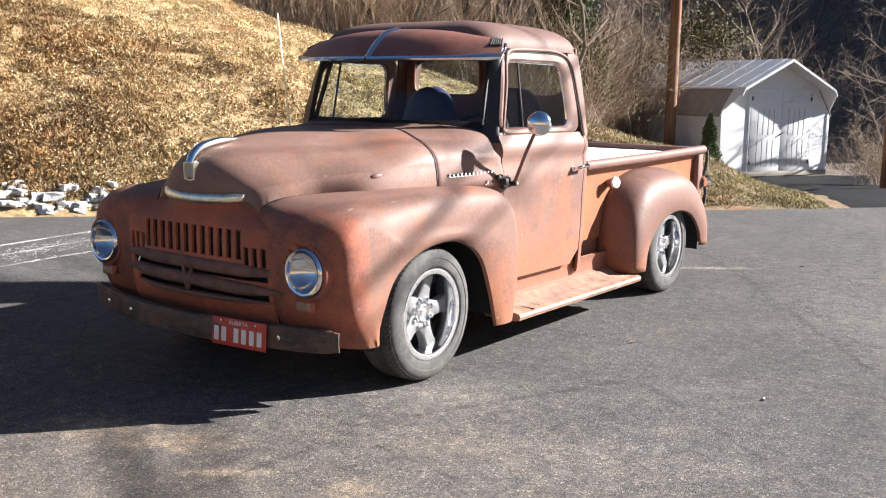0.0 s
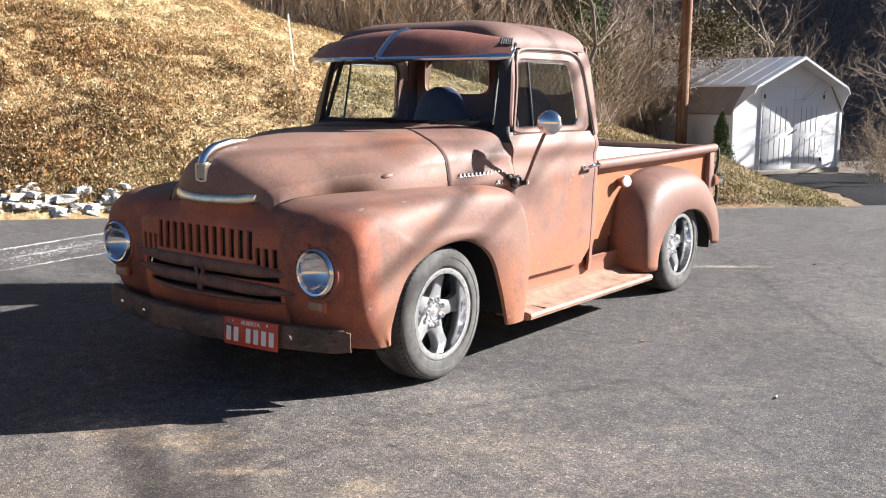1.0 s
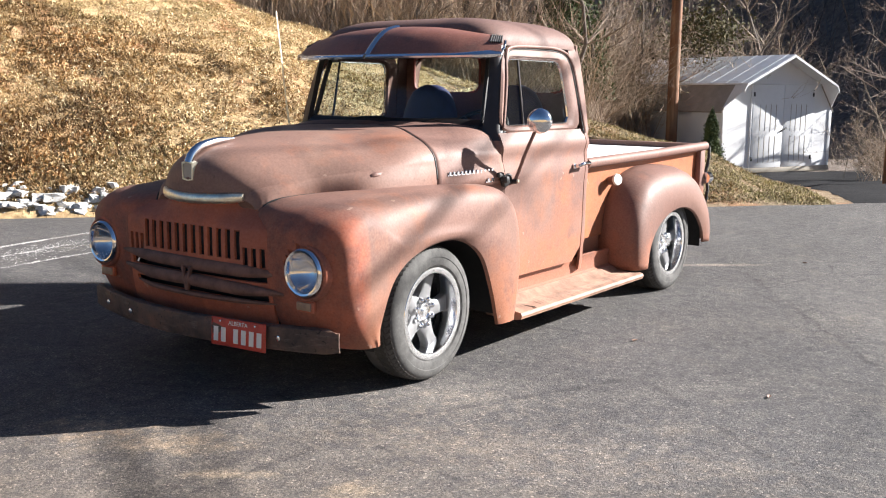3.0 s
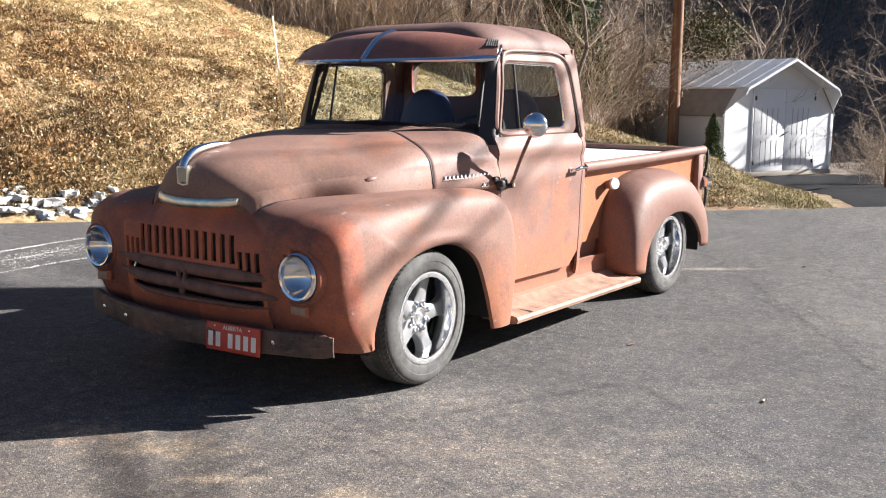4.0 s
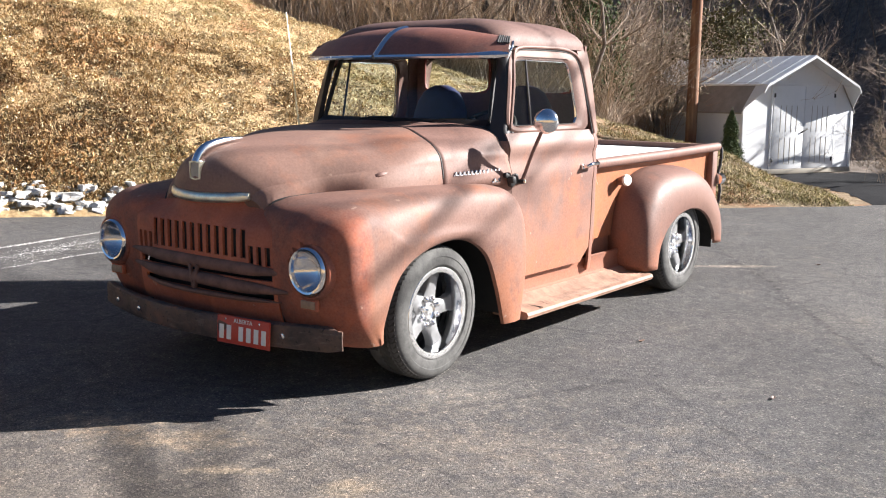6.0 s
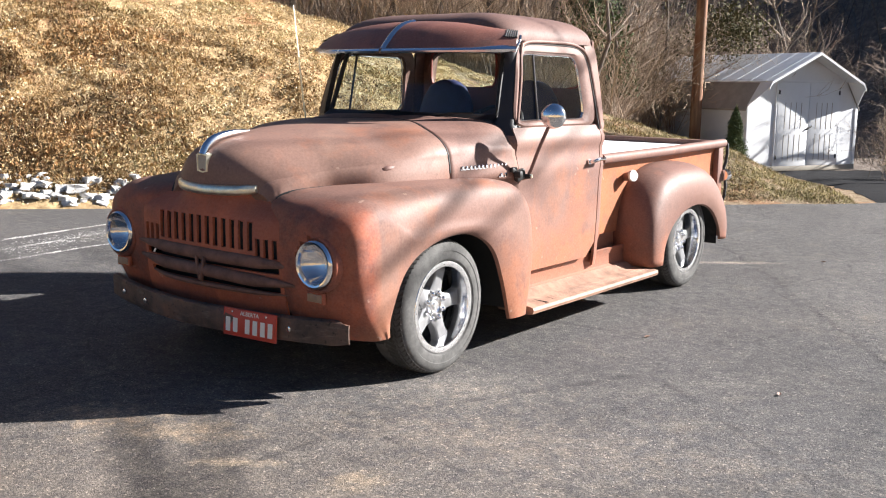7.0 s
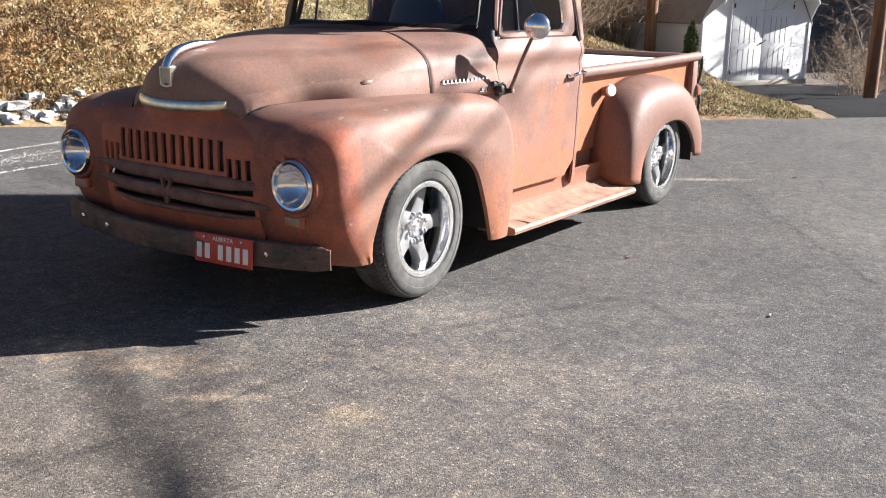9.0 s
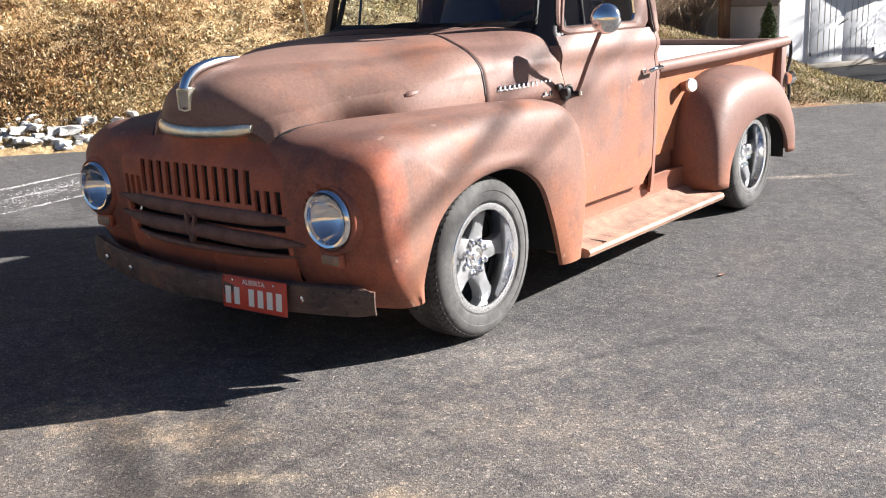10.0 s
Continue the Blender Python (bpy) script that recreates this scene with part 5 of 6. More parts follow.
# ---- shed ----
def build_shed():
    n = Vector((0.899, -0.438, 0)).normalized()
    r = Vector((0.438, 0.899, 0)).normalized()
    base = Vector((-4.08, 20.395, 0))
    zb = height(-4.0, 20.2) + 0.02
    sh = thing("garden_shed", "white wooden barn-roofed shed with double doors, at the drive's end", "shed", (base.x, base.y, zb))
    sh.matrix_world = Matrix(((r.x, -n.x, 0, base.x), (r.y, -n.y, 0, base.y), (0, 0, 1, zb), (0, 0, 0, 1)))
    hw, L, eave, knee, kx, ridge = 1.78, 4.3, 1.50, 2.12, 1.345, 2.74
    prof = [(-hw, 0.08), (-hw, eave), (-kx, knee), (0, ridge), (kx, knee), (hw, eave), (hw, 0.08)]
    for nm, v0, lab in (("front_wall", 0.0, "white painted shed front"), ("back_wall", L, "")):
        b = bmesh.new()
        f = [b.verts.new((u, v0, z)) for u, z in prof]
        g = [b.verts.new((u, v0 + (0.06 if v0 == 0 else -0.06), z)) for u, z in prof]
        b.faces.new(f)
        b.faces.new(g[::-1])
        for i in range(7):
            b.faces.new((f[i], f[(i + 1) % 7], g[(i + 1) % 7], g[i]))
        part(nm, b, M_shed, sh, lab, smooth=False)
    for sg in (-1, 1):
        part("side_wall", box((0.05, L, eave - 0.08), (sg * (hw - 0.03), L / 2, (eave + 0.08) / 2), 0), M_shed, sh)
        over = 0.42
        for (u0, z0), (u1, z1), nm in (((hw + 0.05, eave - 0.05), (kx + 0.02, knee + 0.02), "lower_roof"), ((kx + 0.10, knee - 0.02), (-0.0, ridge + 0.04), "upper_roof")):
            fo = over if nm == "upper_roof" else 0.03
            b = bmesh.new()
            q = [(sg * u0, -fo, z0), (sg * u1, -fo, z1), (sg * u1, L + 0.1, z1), (sg * u0, L + 0.1, z0)]
            t1 = [b.verts.new(c) for c in q]
            t2 = [b.verts.new((x, y, z - 0.035)) for x, y, z in q]
            b.faces.new(t1)
            b.faces.new(t2[::-1])
            for i in range(4):
                b.faces.new((t1[i], t1[(i + 1) % 4], t2[(i + 1) % 4], t2[i]))
            rp = part(nm, b, M_shedroof if nm == "upper_roof" else M_lowroof, sh, "grey metal roof" if nm == "upper_roof" else "brown lower roof with shade put into its colour", smooth=False)
            if nm == "upper_roof":
                for i in range(11):
                    y = -0.2 + i * 0.5
                    part("roof_seam", tube([(sg * u0, y, z0 + 0.008), (sg * u1, y, z1 + 0.008)], 0.005, 5), M_shedroof, rp)
        # rake boards
        for (u0, z0), (u1, z1) in (((0, ridge + 0.03), (kx + 0.11, knee - 0.03)), ((kx + 0.11, knee - 0.02), (kx + 0.2, knee - 0.17))):
            b = bmesh.new()
            q = [(sg * u0, -over - 0.02, z0), (sg * u1, -over - 0.02, z1), (sg * u1, -over - 0.02, z1 - 0.055), (sg * u0, -over - 0.02, z0 - 0.055)]
            t1 = [b.verts.new(c) for c in q]
            t2 = [b.verts.new((x, y + 0.03, z)) for x, y, z in q]
            b.faces.new(t1)
            b.faces.new(t2[::-1])
            for i in range(4):
                b.faces.new((t1[i], t1[(i + 1) % 4], t2[(i + 1) % 4], t2[i]))
            part("rake_board", b, M_shed, sh, smooth=False)
        # the lower slope's overhang tapers back to the wall
        b = bmesh.new()
        q = [(kx + 0.11, -over, knee - 0.02), (kx + 0.2, -over, knee - 0.17), (hw + 0.01, -0.0, eave + 0.03), (kx + 0.05, 0.0, knee - 0.02)]
        t1 = [b.verts.new((sg * x, y, z)) for x, y, z in q]
        t2 = [b.verts.new((sg * (x - 0.02), y, z - 0.012)) for x, y, z in q]
        b.faces.new(t1)
        b.faces.new(t2[::-1])
        for i in range(4):
            b.faces.new((t1[i], t1[(i + 1) % 4], t2[(i + 1) % 4], t2[i]))
        part("eave_return", b, M_shed, sh, smooth=False)
        part("corner_board", box((0.09, 0.02, eave - 0.1), (sg * (hw - 0.045), -0.012, eave / 2 + 0.03), 0.002), M_shed, sh)
    part("sill_board", box((2 * hw, 0.04, 0.12), (0, -0.015, 0.06), 0.004), M_tan, sh)
    dw, dh, dx = 2.0, 1.95, 0.13
    for sg in (-1, 1):
        cx = dx + sg * dw / 4
        dr = part("door", box((dw / 2 - 0.012, 0.035, dh), (cx, -0.02, 0.12 + dh / 2), 0.004), M_shed, sh, "white planked shed door")
        for zc, hh in ((1.30, 0.62), (0.55, 0.62)):
            for i in range(4):
                x = cx + (i - 1.5) * 0.17
                part("groove", box((0.014, 0.006, hh), (x, -0.039, zc), 0), M_tan, dr)
        for zc in (0.33, 1.85):
            part("hinge", box((0.05, 0.012, 0.10), (cx + sg * (dw / 4 - 0.03), -0.042, zc), 0.003), M_black, dr)
    fr = None
    for w, h, x, z in ((0.05, dh + 0.05, dx - dw / 2 - 0.02, 0.12 + dh / 2), (0.05, dh + 0.05, dx + dw / 2 + 0.02, 0.12 + dh / 2), (dw + 0.1, 0.05, dx, 0.15 + dh)):
        fr = box((w, 0.03, h), (x, -0.016, z), 0.003, bm=fr)
    part("door_frame", fr, M_shed, sh)
    part("latch", box((0.22, 0.03, 0.035), (dx + 0.02, -0.05, 1.02), 0.006, turn=pose(0, 0, 0, 0, -25, 0)), M_black, sh, "dark metal door latch")
    return sh


build_shed()

# ---- pole ----
px_, py_ = -6.1, 18.80
pz = height(px_, py_)
pole = part("utility_pole", tube([(px_, py_, pz - 0.3), (px_ + 0.015, py_, pz + 4), (px_ + 0.05, py_, pz + 9)], [0.135, 0.125, 0.105], 16), M_pole)
tagged(pole, "tall brown weathered wooden utility pole", "utility pole")


# ---- vegetation ----
def along(across, depth):
    """A place by how far it lies aside of the lot's long sight line, and how far along it."""
    dx, dy = -0.589 + across * 0.808, 0.808 + across * 0.589
    return 3.69 + dx * depth, -3.81 + dy * depth



def scatter_blades(name, spots, size, wid, material, label, category, lift=0.6, seed=1):
    """Matted grass: thin bent straws lying every way, all in one mesh. lift: how steeply they rise."""
    r = np.random.default_rng(seed)
    n = len(spots)
    p = np.asarray(spots, float)
    a = r.uniform(0, 2 * math.pi, n)
    ln = r.uniform(*size, n)
    w = r.uniform(*wid, n)
    up = np.abs(r.normal(0, lift, n)).clip(0.08, 2.5)
    dx, dy, dz = np.cos(a), np.sin(a), up
    norm = np.sqrt(1 + up**2)
    d = np.stack([dx / norm, dy / norm, dz / norm], 1) * ln[:, None]
    side_v = np.stack([-np.sin(a), np.cos(a), r.uniform(-0.6, 0.6, n)], 1) * w[:, None]
    sag = np.stack([np.zeros(n), np.zeros(n), -0.3 * ln * (up < 1)], 1)
    v = np.empty((n, 5, 3))
    v[:, 0] = p - side_v
    v[:, 1] = p + side_v
    v[:, 2] = p + d * 0.55 + side_v * 0.8
    v[:, 3] = p + d * 0.55 - side_v * 0.8
    v[:, 4] = p + d + sag
    me = bpy.data.meshes.new(name)
    idx = np.arange(n)[:, None] * 5
    loops = np.concatenate([idx + [0, 1, 2, 3], idx + [3, 2, 4]], 1).ravel()
    me.vertices.add(n * 5)
    me.vertices.foreach_set("co", v.ravel())
    me.loops.add(len(loops))
    me.loops.foreach_set("vertex_index", loops.astype(np.int32))
    me.polygons.add(n * 2)
    starts = (np.arange(n)[:, None] * 7 + [0, 4]).ravel()
    me.polygons.foreach_set("loop_start", starts.astype(np.int32))
    me.update(calc_edges=True)
    me.validate()
    me.materials.append(material)
    return tagged(new(name, me), label, category, kind="stuff")


def bank_spots(n, s0, s1, d0, d1, seed, keep=None):
    r = np.random.default_rng(seed)
    out = []
    while len(out) < n:
        s, d = r.uniform(s0, s1), r.uniform(d0, d1)
        if s > 10.0 + 0.4 * d:
            continue
        x, y = to_xy(s, d)
        if keep and r.uniform() > keep(s, d, x, y):
            continue
        out.append((x, y, height(x, y)))
    return out


def patchy(s, d, x, y):
    return (0.5 + 0.5 * smooth01(0.5 + 1.3 * noise.noise((x * 0.8, y * 0.8, 7)))) * (1 - 0.93 * smooth01((s - 5.8) / 2.0))


def weedy(s, d, x, y):
    return (0.2 + 0.8 * smooth01(0.5 + 0.9 * noise.noise((x * 0.9, y * 0.9, 11)) + 0.7 * noise.noise((x * 2.6, y * 2.6, 12)))) * (1 - smooth01((d - 4.6) / 1.6)) * (1 - 0.82 * smooth01((s - 0.6) / 2.4))


scatter_blades("dry_grass", bank_spots(300000, -4.2, 13.8, 0.05, 9.2, 3, patchy), (0.03, 0.09), (0.003, 0.0085), M_grass, "tan dry winter grass covering the bank", "grass", 0.55, 3)
def tufts(s, d, x, y):
    """Taller dead clumps, thickest low on the bank."""
    return smooth01(2.6 * noise.noise((x * 1.7, y * 1.7, 31)) + 1.4 * noise.noise((x * 4.2, y * 4.2, 32)) - 0.25) * (1 - 0.9 * smooth01((d - 3.4) / 2.2)) * (1 - 0.75 * smooth01((s - 2.0) / 3))


def slope(s, d, x, y):
    return smooth01((s - 6.0) / 2.0) * (0.4 + 0.6 * smooth01(0.5 + 1.4 * noise.noise((x * 1.4, y * 1.4, 41))))


scatter_blades("weed_tufts", bank_spots(22000, -4.2, 9, 0.2, 6.3, 14, tufts), (0.05, 0.13), (0.003, 0.008), M_weed, "clumps of dead brown weeds on the bank", "weeds", 0.7, 14)
def scarp(s, d, x, y):
    """Bare, dark-stemmed patches low on the bank."""
    return smooth01(0.45 + 1.5 * noise.noise((x * 0.9, y * 0.9, 61)) + 0.8 * noise.noise((x * 3.1, y * 3.1, 62))) * smooth01((d - 0.3) / 0.8) * (1 - smooth01((d - 3.2) / 1.4)) * (1 - smooth01((s - 0.2) / 1.6))


scatter_blades("dark_weeds", bank_spots(26000, -4.2, 2.6, 0.3, 4.6, 16, scarp), (0.04, 0.12), (0.003, 0.008), M_dead, "dark dead stems on bare clay patches", "weeds", 0.8, 16)
scatter_blades("slope_weeds", bank_spots(52000, 5.5, 13.8, 0.1, 8, 15, slope), (0.03, 0.09), (0.003, 0.007), M_hay, "brown matted weeds on the slope beside the drive", "weeds", 0.7, 15)
scatter_blades("bank_weeds", bank_spots(80000, -4.2, 9, 0.15, 6.3, 4, weedy), (0.03, 0.11), (0.003, 0.009), M_weed, "brown dead weeds and leaves on the bank", "weeds", 0.9, 4)
scatter_blades("green_grass", bank_spots(85000, -4, 13.8, 0.2, 9.2, 5, lambda s, d, x, y: smooth01(1.7 * noise.noise((x * 0.55, y * 0.55, 21)) + 0.12 + 0.4 * smooth01((s - 6.5) / 3))), (0.03, 0.09), (0.002, 0.0055), M_green, "patches of green winter grass", "grass", 0.7, 5)



def leaf_quads(name, centres, size, material, label, category, seed=1):
    """Many small tilted leaves in one mesh."""
    r = np.random.default_rng(seed)
    c_ = np.asarray(centres, float)
    n = len(c_)
    u = r.normal(size=(n, 3))
    u /= np.linalg.norm(u, axis=1)[:, None]
    v = np.cross(u, r.normal(size=(n, 3)))
    v /= np.linalg.norm(v, axis=1)[:, None]
    sz = r.uniform(*size, n)[:, None]
    verts = np.stack([c_ - u * sz, c_ + v * sz * 0.5, c_ + u * sz, c_ - v * sz * 0.5], 1).reshape(-1, 3)
    me = bpy.data.meshes.new(name)
    me.vertices.add(n * 4)
    me.vertices.foreach_set("co", verts.ravel())
    me.loops.add(n * 4)
    me.loops.foreach_set("vertex_index", np.arange(n * 4, dtype=np.int32))
    me.polygons.add(n)
    me.polygons.foreach_set("loop_start", (np.arange(n) * 4).astype(np.int32))
    me.update(calc_edges=True)
    me.materials.append(material)
    ob = new(name, me)
    if category:
        tagged(ob, label, category, kind="stuff")
    return ob


def limb(verts, faces, p, d, length, r0, r, depth, max_depth, sides, bend):
    """One tapered limb and its forks."""
    steps = 4 if depth else 7
    ring0 = None
    pts = []
    rad = []
    q, dirn = Vector(p), Vector(d)
    for i in range(steps + 1):
        f = i / steps
        pts.append(q.copy())
        rad.append(r0 * (1 - 0.72 * f))
        dirn = (dirn + Vector(r.normal(0, bend, 3)) + Vector((0, 0, 0.04))).normalized()
        q = q + dirn * (length / steps)
    nsd = max(3, sides - depth)
    base = len(verts)
    for i, (c_, rr) in enumerate(zip(pts, rad)):
        t = (pts[min(i + 1, steps)] - pts[max(i - 1, 0)]).normalized()
        a = t.orthogonal().normalized()
        b = t.cross(a)
        for k_ in range(nsd):
            w = 2 * math.pi * k_ / nsd
            verts.append(tuple(c_ + rr * (math.cos(w) * a + math.sin(w) * b)))
    for i in range(steps):
        for k_ in range(nsd):
            faces.append((base + i * nsd + k_, base + i * nsd + (k_ + 1) % nsd, base + (i + 1) * nsd + (k_ + 1) % nsd, base + (i + 1) * nsd + k_))
    if depth < max_depth:
        kids = [6, 4, 3, 3][min(depth, 3)] + int(r.integers(0, 3))
        for _ in range(kids):
            f = r.uniform(0.3 if depth == 0 else 0.2, 0.98)
            i = min(steps - 1, int(f * steps))
            pos = pts[i].lerp(pts[i + 1], f * steps - i)
            t = (pts[i + 1] - pts[i]).normalized()
            side_v = t.cross(Vector(r.normal(size=3))).normalized()
            nd = (t * r.uniform(0.5, 1.0) + side_v * r.uniform(0.5, 1.0)).normalized()
            limb(verts, faces, pos, nd, length * r.uniform(0.3, 0.55), max(0.004, rad[i] * r.uniform(0.35, 0.6)), r, depth + 1, max_depth, sides, bend * 1.25)


def bare_tree(seed, tall, girth, depth=3, label="bare grey winter tree with thin branching limbs"):
    r = np.random.default_rng(seed)
    v, f = [], []
    limb(v, f, (0, 0, -0.2), (r.normal(0, 0.06), r.normal(0, 0.06), 1), tall, girth, r, 0, 0, 9, 0.05 if girth > 0.08 else 0.17)
    tv, tf = [], []
    # limbs grow from the upper two thirds of the trunk
    for i in range(13):
        f0 = r.uniform(0.22, 0.97)
        ring = int(f0 * 7)
        c_ = Vector(np.mean(v[ring * 9 : ring * 9 + 9], axis=0))
        a = r.uniform(0, 2 * math.pi)
        dirn = Vector((math.cos(a), math.sin(a), r.uniform(0.3, 1.1))).normalized()
        limb(tv, tf, c_, dirn, tall * r.uniform(0.16, 0.36) * (1.15 - 0.6 * f0), girth * (1 - 0.7 * f0) * 0.5, r, 1, depth, 7, 0.1)
    tr = thing("bare_tree", label, "tree", group="bare woods")
    a = fast_mesh("trunk", v, f, M_bark, kind="", smooth=True)
    b = fast_mesh("crown", tv, tf, M_twig, kind="", smooth=True)
    a.parent = tr
    b.parent = tr
    return tr


models = [bare_tree(100 + i, t, g) for i, (t, g) in enumerate([(9, 0.09), (11, 0.12), (7, 0.06), (12, 0.15), (8, 0.07), (6, 0.045), (5, 0.035)])]
spots = []
r = np.random.default_rng(11)


def clear_of_shed(x, y):
    return math.hypot(x + 5.6, y - 22) > 3.4 and math.hypot(x + 4, y - 18) > 3.4 and math.hypot(x + 7.2, y - 23.2) > 2.6


for _ in range(9000):
    if len(spots) >= 150:
        break
    s, d = r.uniform(-9, 24), 8.6 + 30 * r.uniform() ** 1.4
    if s > min(14.0, 11.8 + 0.3 * d):
        continue
    x, y = to_xy(s, d)
    if not clear_of_shed(x, y):
        continue
    ax_, ay_ = x - 3.69, y + 3.81
    far_ = ax_ * -0.589 + ay_ * 0.808
    if far_ < 31 and 0.13 < (ax_ * 0.808 + ay_ * 0.589) / far_ < 0.27:
        continue
    if all(math.hypot(x - a, y - b) > 0.75 for a, b in spots):
        spots.append((x, y))
# a few stand right of the drive
spots += [to_xy(s, d) for s, d in ((26, 24), (23, 25), (28, 27), (25, 30), (30, 26), (33, 31), (29, 34))]
for i, (x, y) in enumerate(spots):
    m = models[i % len(models)]
    if i >= len(models) and (to_sd(x, y)[1] < 15 or to_sd(x, y)[0] > 17) and i % len(models) in (1, 3):
        m = models[(2, 5)[i % 2]]
    sc = r.uniform(0.7, 1.2)
    mat = pose(x, y, height(x, y), 0, 0, r.uniform(0, 360)) @ Matrix.Diagonal((sc, sc, sc * r.uniform(0.9, 1.15), 1))
    if i < len(models):
        m.matrix_world = mat
    else:
        o = copy_thing(m, pose(0, 0, 0))
        o.matrix_basis = mat


for i, (sd_, dp) in enumerate(((0.19, 24.9), (0.155, 25.3))):
    x, y = along(sd_, dp)
    o = copy_thing(models[(4, 5, 6)[i % 3]], pose(0, 0, 0))
    o.matrix_basis = pose(x, y, height(x, y), 0, 0, 77 * i) @ Matrix.Diagonal((0.75, 0.75, 0.75, 1))
# tangled bushes: many thin arching canes with side twigs and a few leaves left
def tangled_bush(seed, stems, tall):
    r = np.random.default_rng(seed)
    v, f, lv = [], [], []
    for _ in range(stems):
        a = r.uniform(0, 2 * math.pi)
        dirn = Vector((math.cos(a) * r.uniform(0.1, 0.8), math.sin(a) * r.uniform(0.1, 0.8), 1)).normalized()
        limb(v, f, (r.normal(0, 0.18), r.normal(0, 0.18), -0.1), dirn, tall * r.uniform(0.5, 1.1), r.uniform(0.006, 0.013), r, 1, 3, 4, 0.22)
    pts = np.array(v)
    for i in r.integers(0, len(pts), 260):
        if pts[i, 2] > 0.4:
            lv.append(pts[i] + r.normal(0, 0.03, 3))
    tb = thing("bush", "tangled bare brown bush with a few dead leaves", "shrub", group="bushes at the wood's edge")
    cn = fast_mesh("crown", v, f, M_cane, kind="", smooth=True)
    cn.parent = tb
    lf = leaf_quads("foliage", lv, (0.014, 0.03), M_ivy, "", "", seed)
    lf.parent = tb
    return tb


bushes = [tangled_bush(300 + i, n, t) for i, (n, t) in enumerate([(15, 2.2), (12, 1.7), (18, 2.6)])]
q = np.random.default_rng(81)
bush_spots = [(*along(q.uniform(0.12, 0.2), q.uniform(24.7, 26.4)), q.uniform(0.8, 1.25)) for _ in range(17)]
for _ in range(40):
    s, d = q.uniform(-6, 12.5), q.uniform(8.4, 10.8)
    x, y = to_xy(s, d)
    if clear_of_shed(x, y):
        bush_spots.append((x, y, q.uniform(0.45, 0.8)))
bush_spots += [(*along(q.uniform(0.2, 0.31), q.uniform(26.2, 28.5)), q.uniform(1.1, 1.5)) for _ in range(12)]
bush_spots += [(*along(q.uniform(0.41, 0.45), q.uniform(17.5, 21.5)), q.uniform(0.5, 0.75)) for _ in range(4)]
for i, (x, y, sc) in enumerate(bush_spots):
    m = bushes[i % 3]
    mat = pose(x, y, height(x, y), 0, 0, q.uniform(0, 360)) @ Matrix.Diagonal((sc, sc, sc, 1))
    if i < 3:
        m.matrix_world = mat
    else:
        o = copy_thing(m, pose(0, 0, 0))
        o.matrix_basis = mat
# fallen leaves matted into the bank's grass
r = np.random.default_rng(71)
litter_spots = [(x, y, z + r.uniform(0.01, 0.05)) for x, y, z in bank_spots(52000, -4.2, 6.8, 0.1, 8.5, 72, lambda s, d, x, y: 0.25 + 0.75 * smooth01(0.5 + 1.2 * noise.noise((x * 1.3, y * 1.3, 51))))]
leaf_quads("pale_leaves", litter_spots[:22000], (0.012, 0.024), M_grass, "pale dry leaves matted in the grass", "leaves", 73)
leaf_quads("brown_leaves", [p for p in litter_spots[34000:] if to_sd(p[0], p[1])[1] < 5.5], (0.014, 0.032), M_weed, "brown dead leaves matted in the grass", "leaves", 74)
rust_spots = bank_spots(3200, -4.2, 2.6, 0.2, 4.6, 75, lambda s, d, x, y: smooth01(2.2 * noise.noise((x * 0.8, y * 0.8, 81)) - 0.1) * (1 - smooth01((s - 0.4) / 2.0)))
leaf_quads("rusty_leaves", [(x, y, z + 0.03) for x, y, z in rust_spots], (0.016, 0.04), M_rustleaf, "orange-brown fallen leaves on bare clay", "leaves", 76)
# trunks standing along the top of the bank
for i, (u, dp) in enumerate(((-0.245, 20.4), (-0.236, 20.9), (-0.179, 21.6), (-0.175, 20.2), (-0.111, 20.4), (-0.075, 20.8), (-0.066, 21.4), (-0.035, 21.0), (0.114, 22.6), (0.128, 21.9))):
    x, y = along(u, dp)
    o = copy_thing(models[(0, 3, 4, 1, 2)[i % 5]], pose(0, 0, 0))
    o.matrix_basis = pose(x, y, height(x, y), 0, 0, 47 * i) @ Matrix.Diagonal((0.8, 0.8, 0.8, 1))
# grey trees standing in the sun behind the shed
for i, (u, dp) in enumerate(((0.262, 31.0), (0.285, 33.5), (0.31, 31.5), (0.335, 34.0), (0.24, 32.0), (0.36, 36.0), (0.225, 30.5), (0.25, 34.0), (0.273, 29.8), (0.298, 32.4), (0.322, 30.8), (0.21, 33.0), (0.345, 33.0))):
    x, y = along(u, dp)
    o = copy_thing(models[(4, 0, 2)[i % 3]], pose(0, 0, 0))
    o.matrix_basis = pose(x, y, height(x, y), 0, 0, 61 * i) @ Matrix.Diagonal((0.75, 0.75, 0.7, 1))
# low bushy growth close behind the shed
q = np.random.default_rng(87)
for i in range(22):
    x, y = along(q.uniform(0.17, 0.34), q.uniform(27.6, 30.5))
    o = copy_thing(models[(5, 6, 2)[i % 3]], pose(0, 0, 0))
    sc = q.uniform(0.6, 0.95)
    o.matrix_basis = pose(x, y, height(x, y), 0, 0, q.uniform(0, 360)) @ Matrix.Diagonal((sc * 1.3, sc * 1.3, sc, 1))

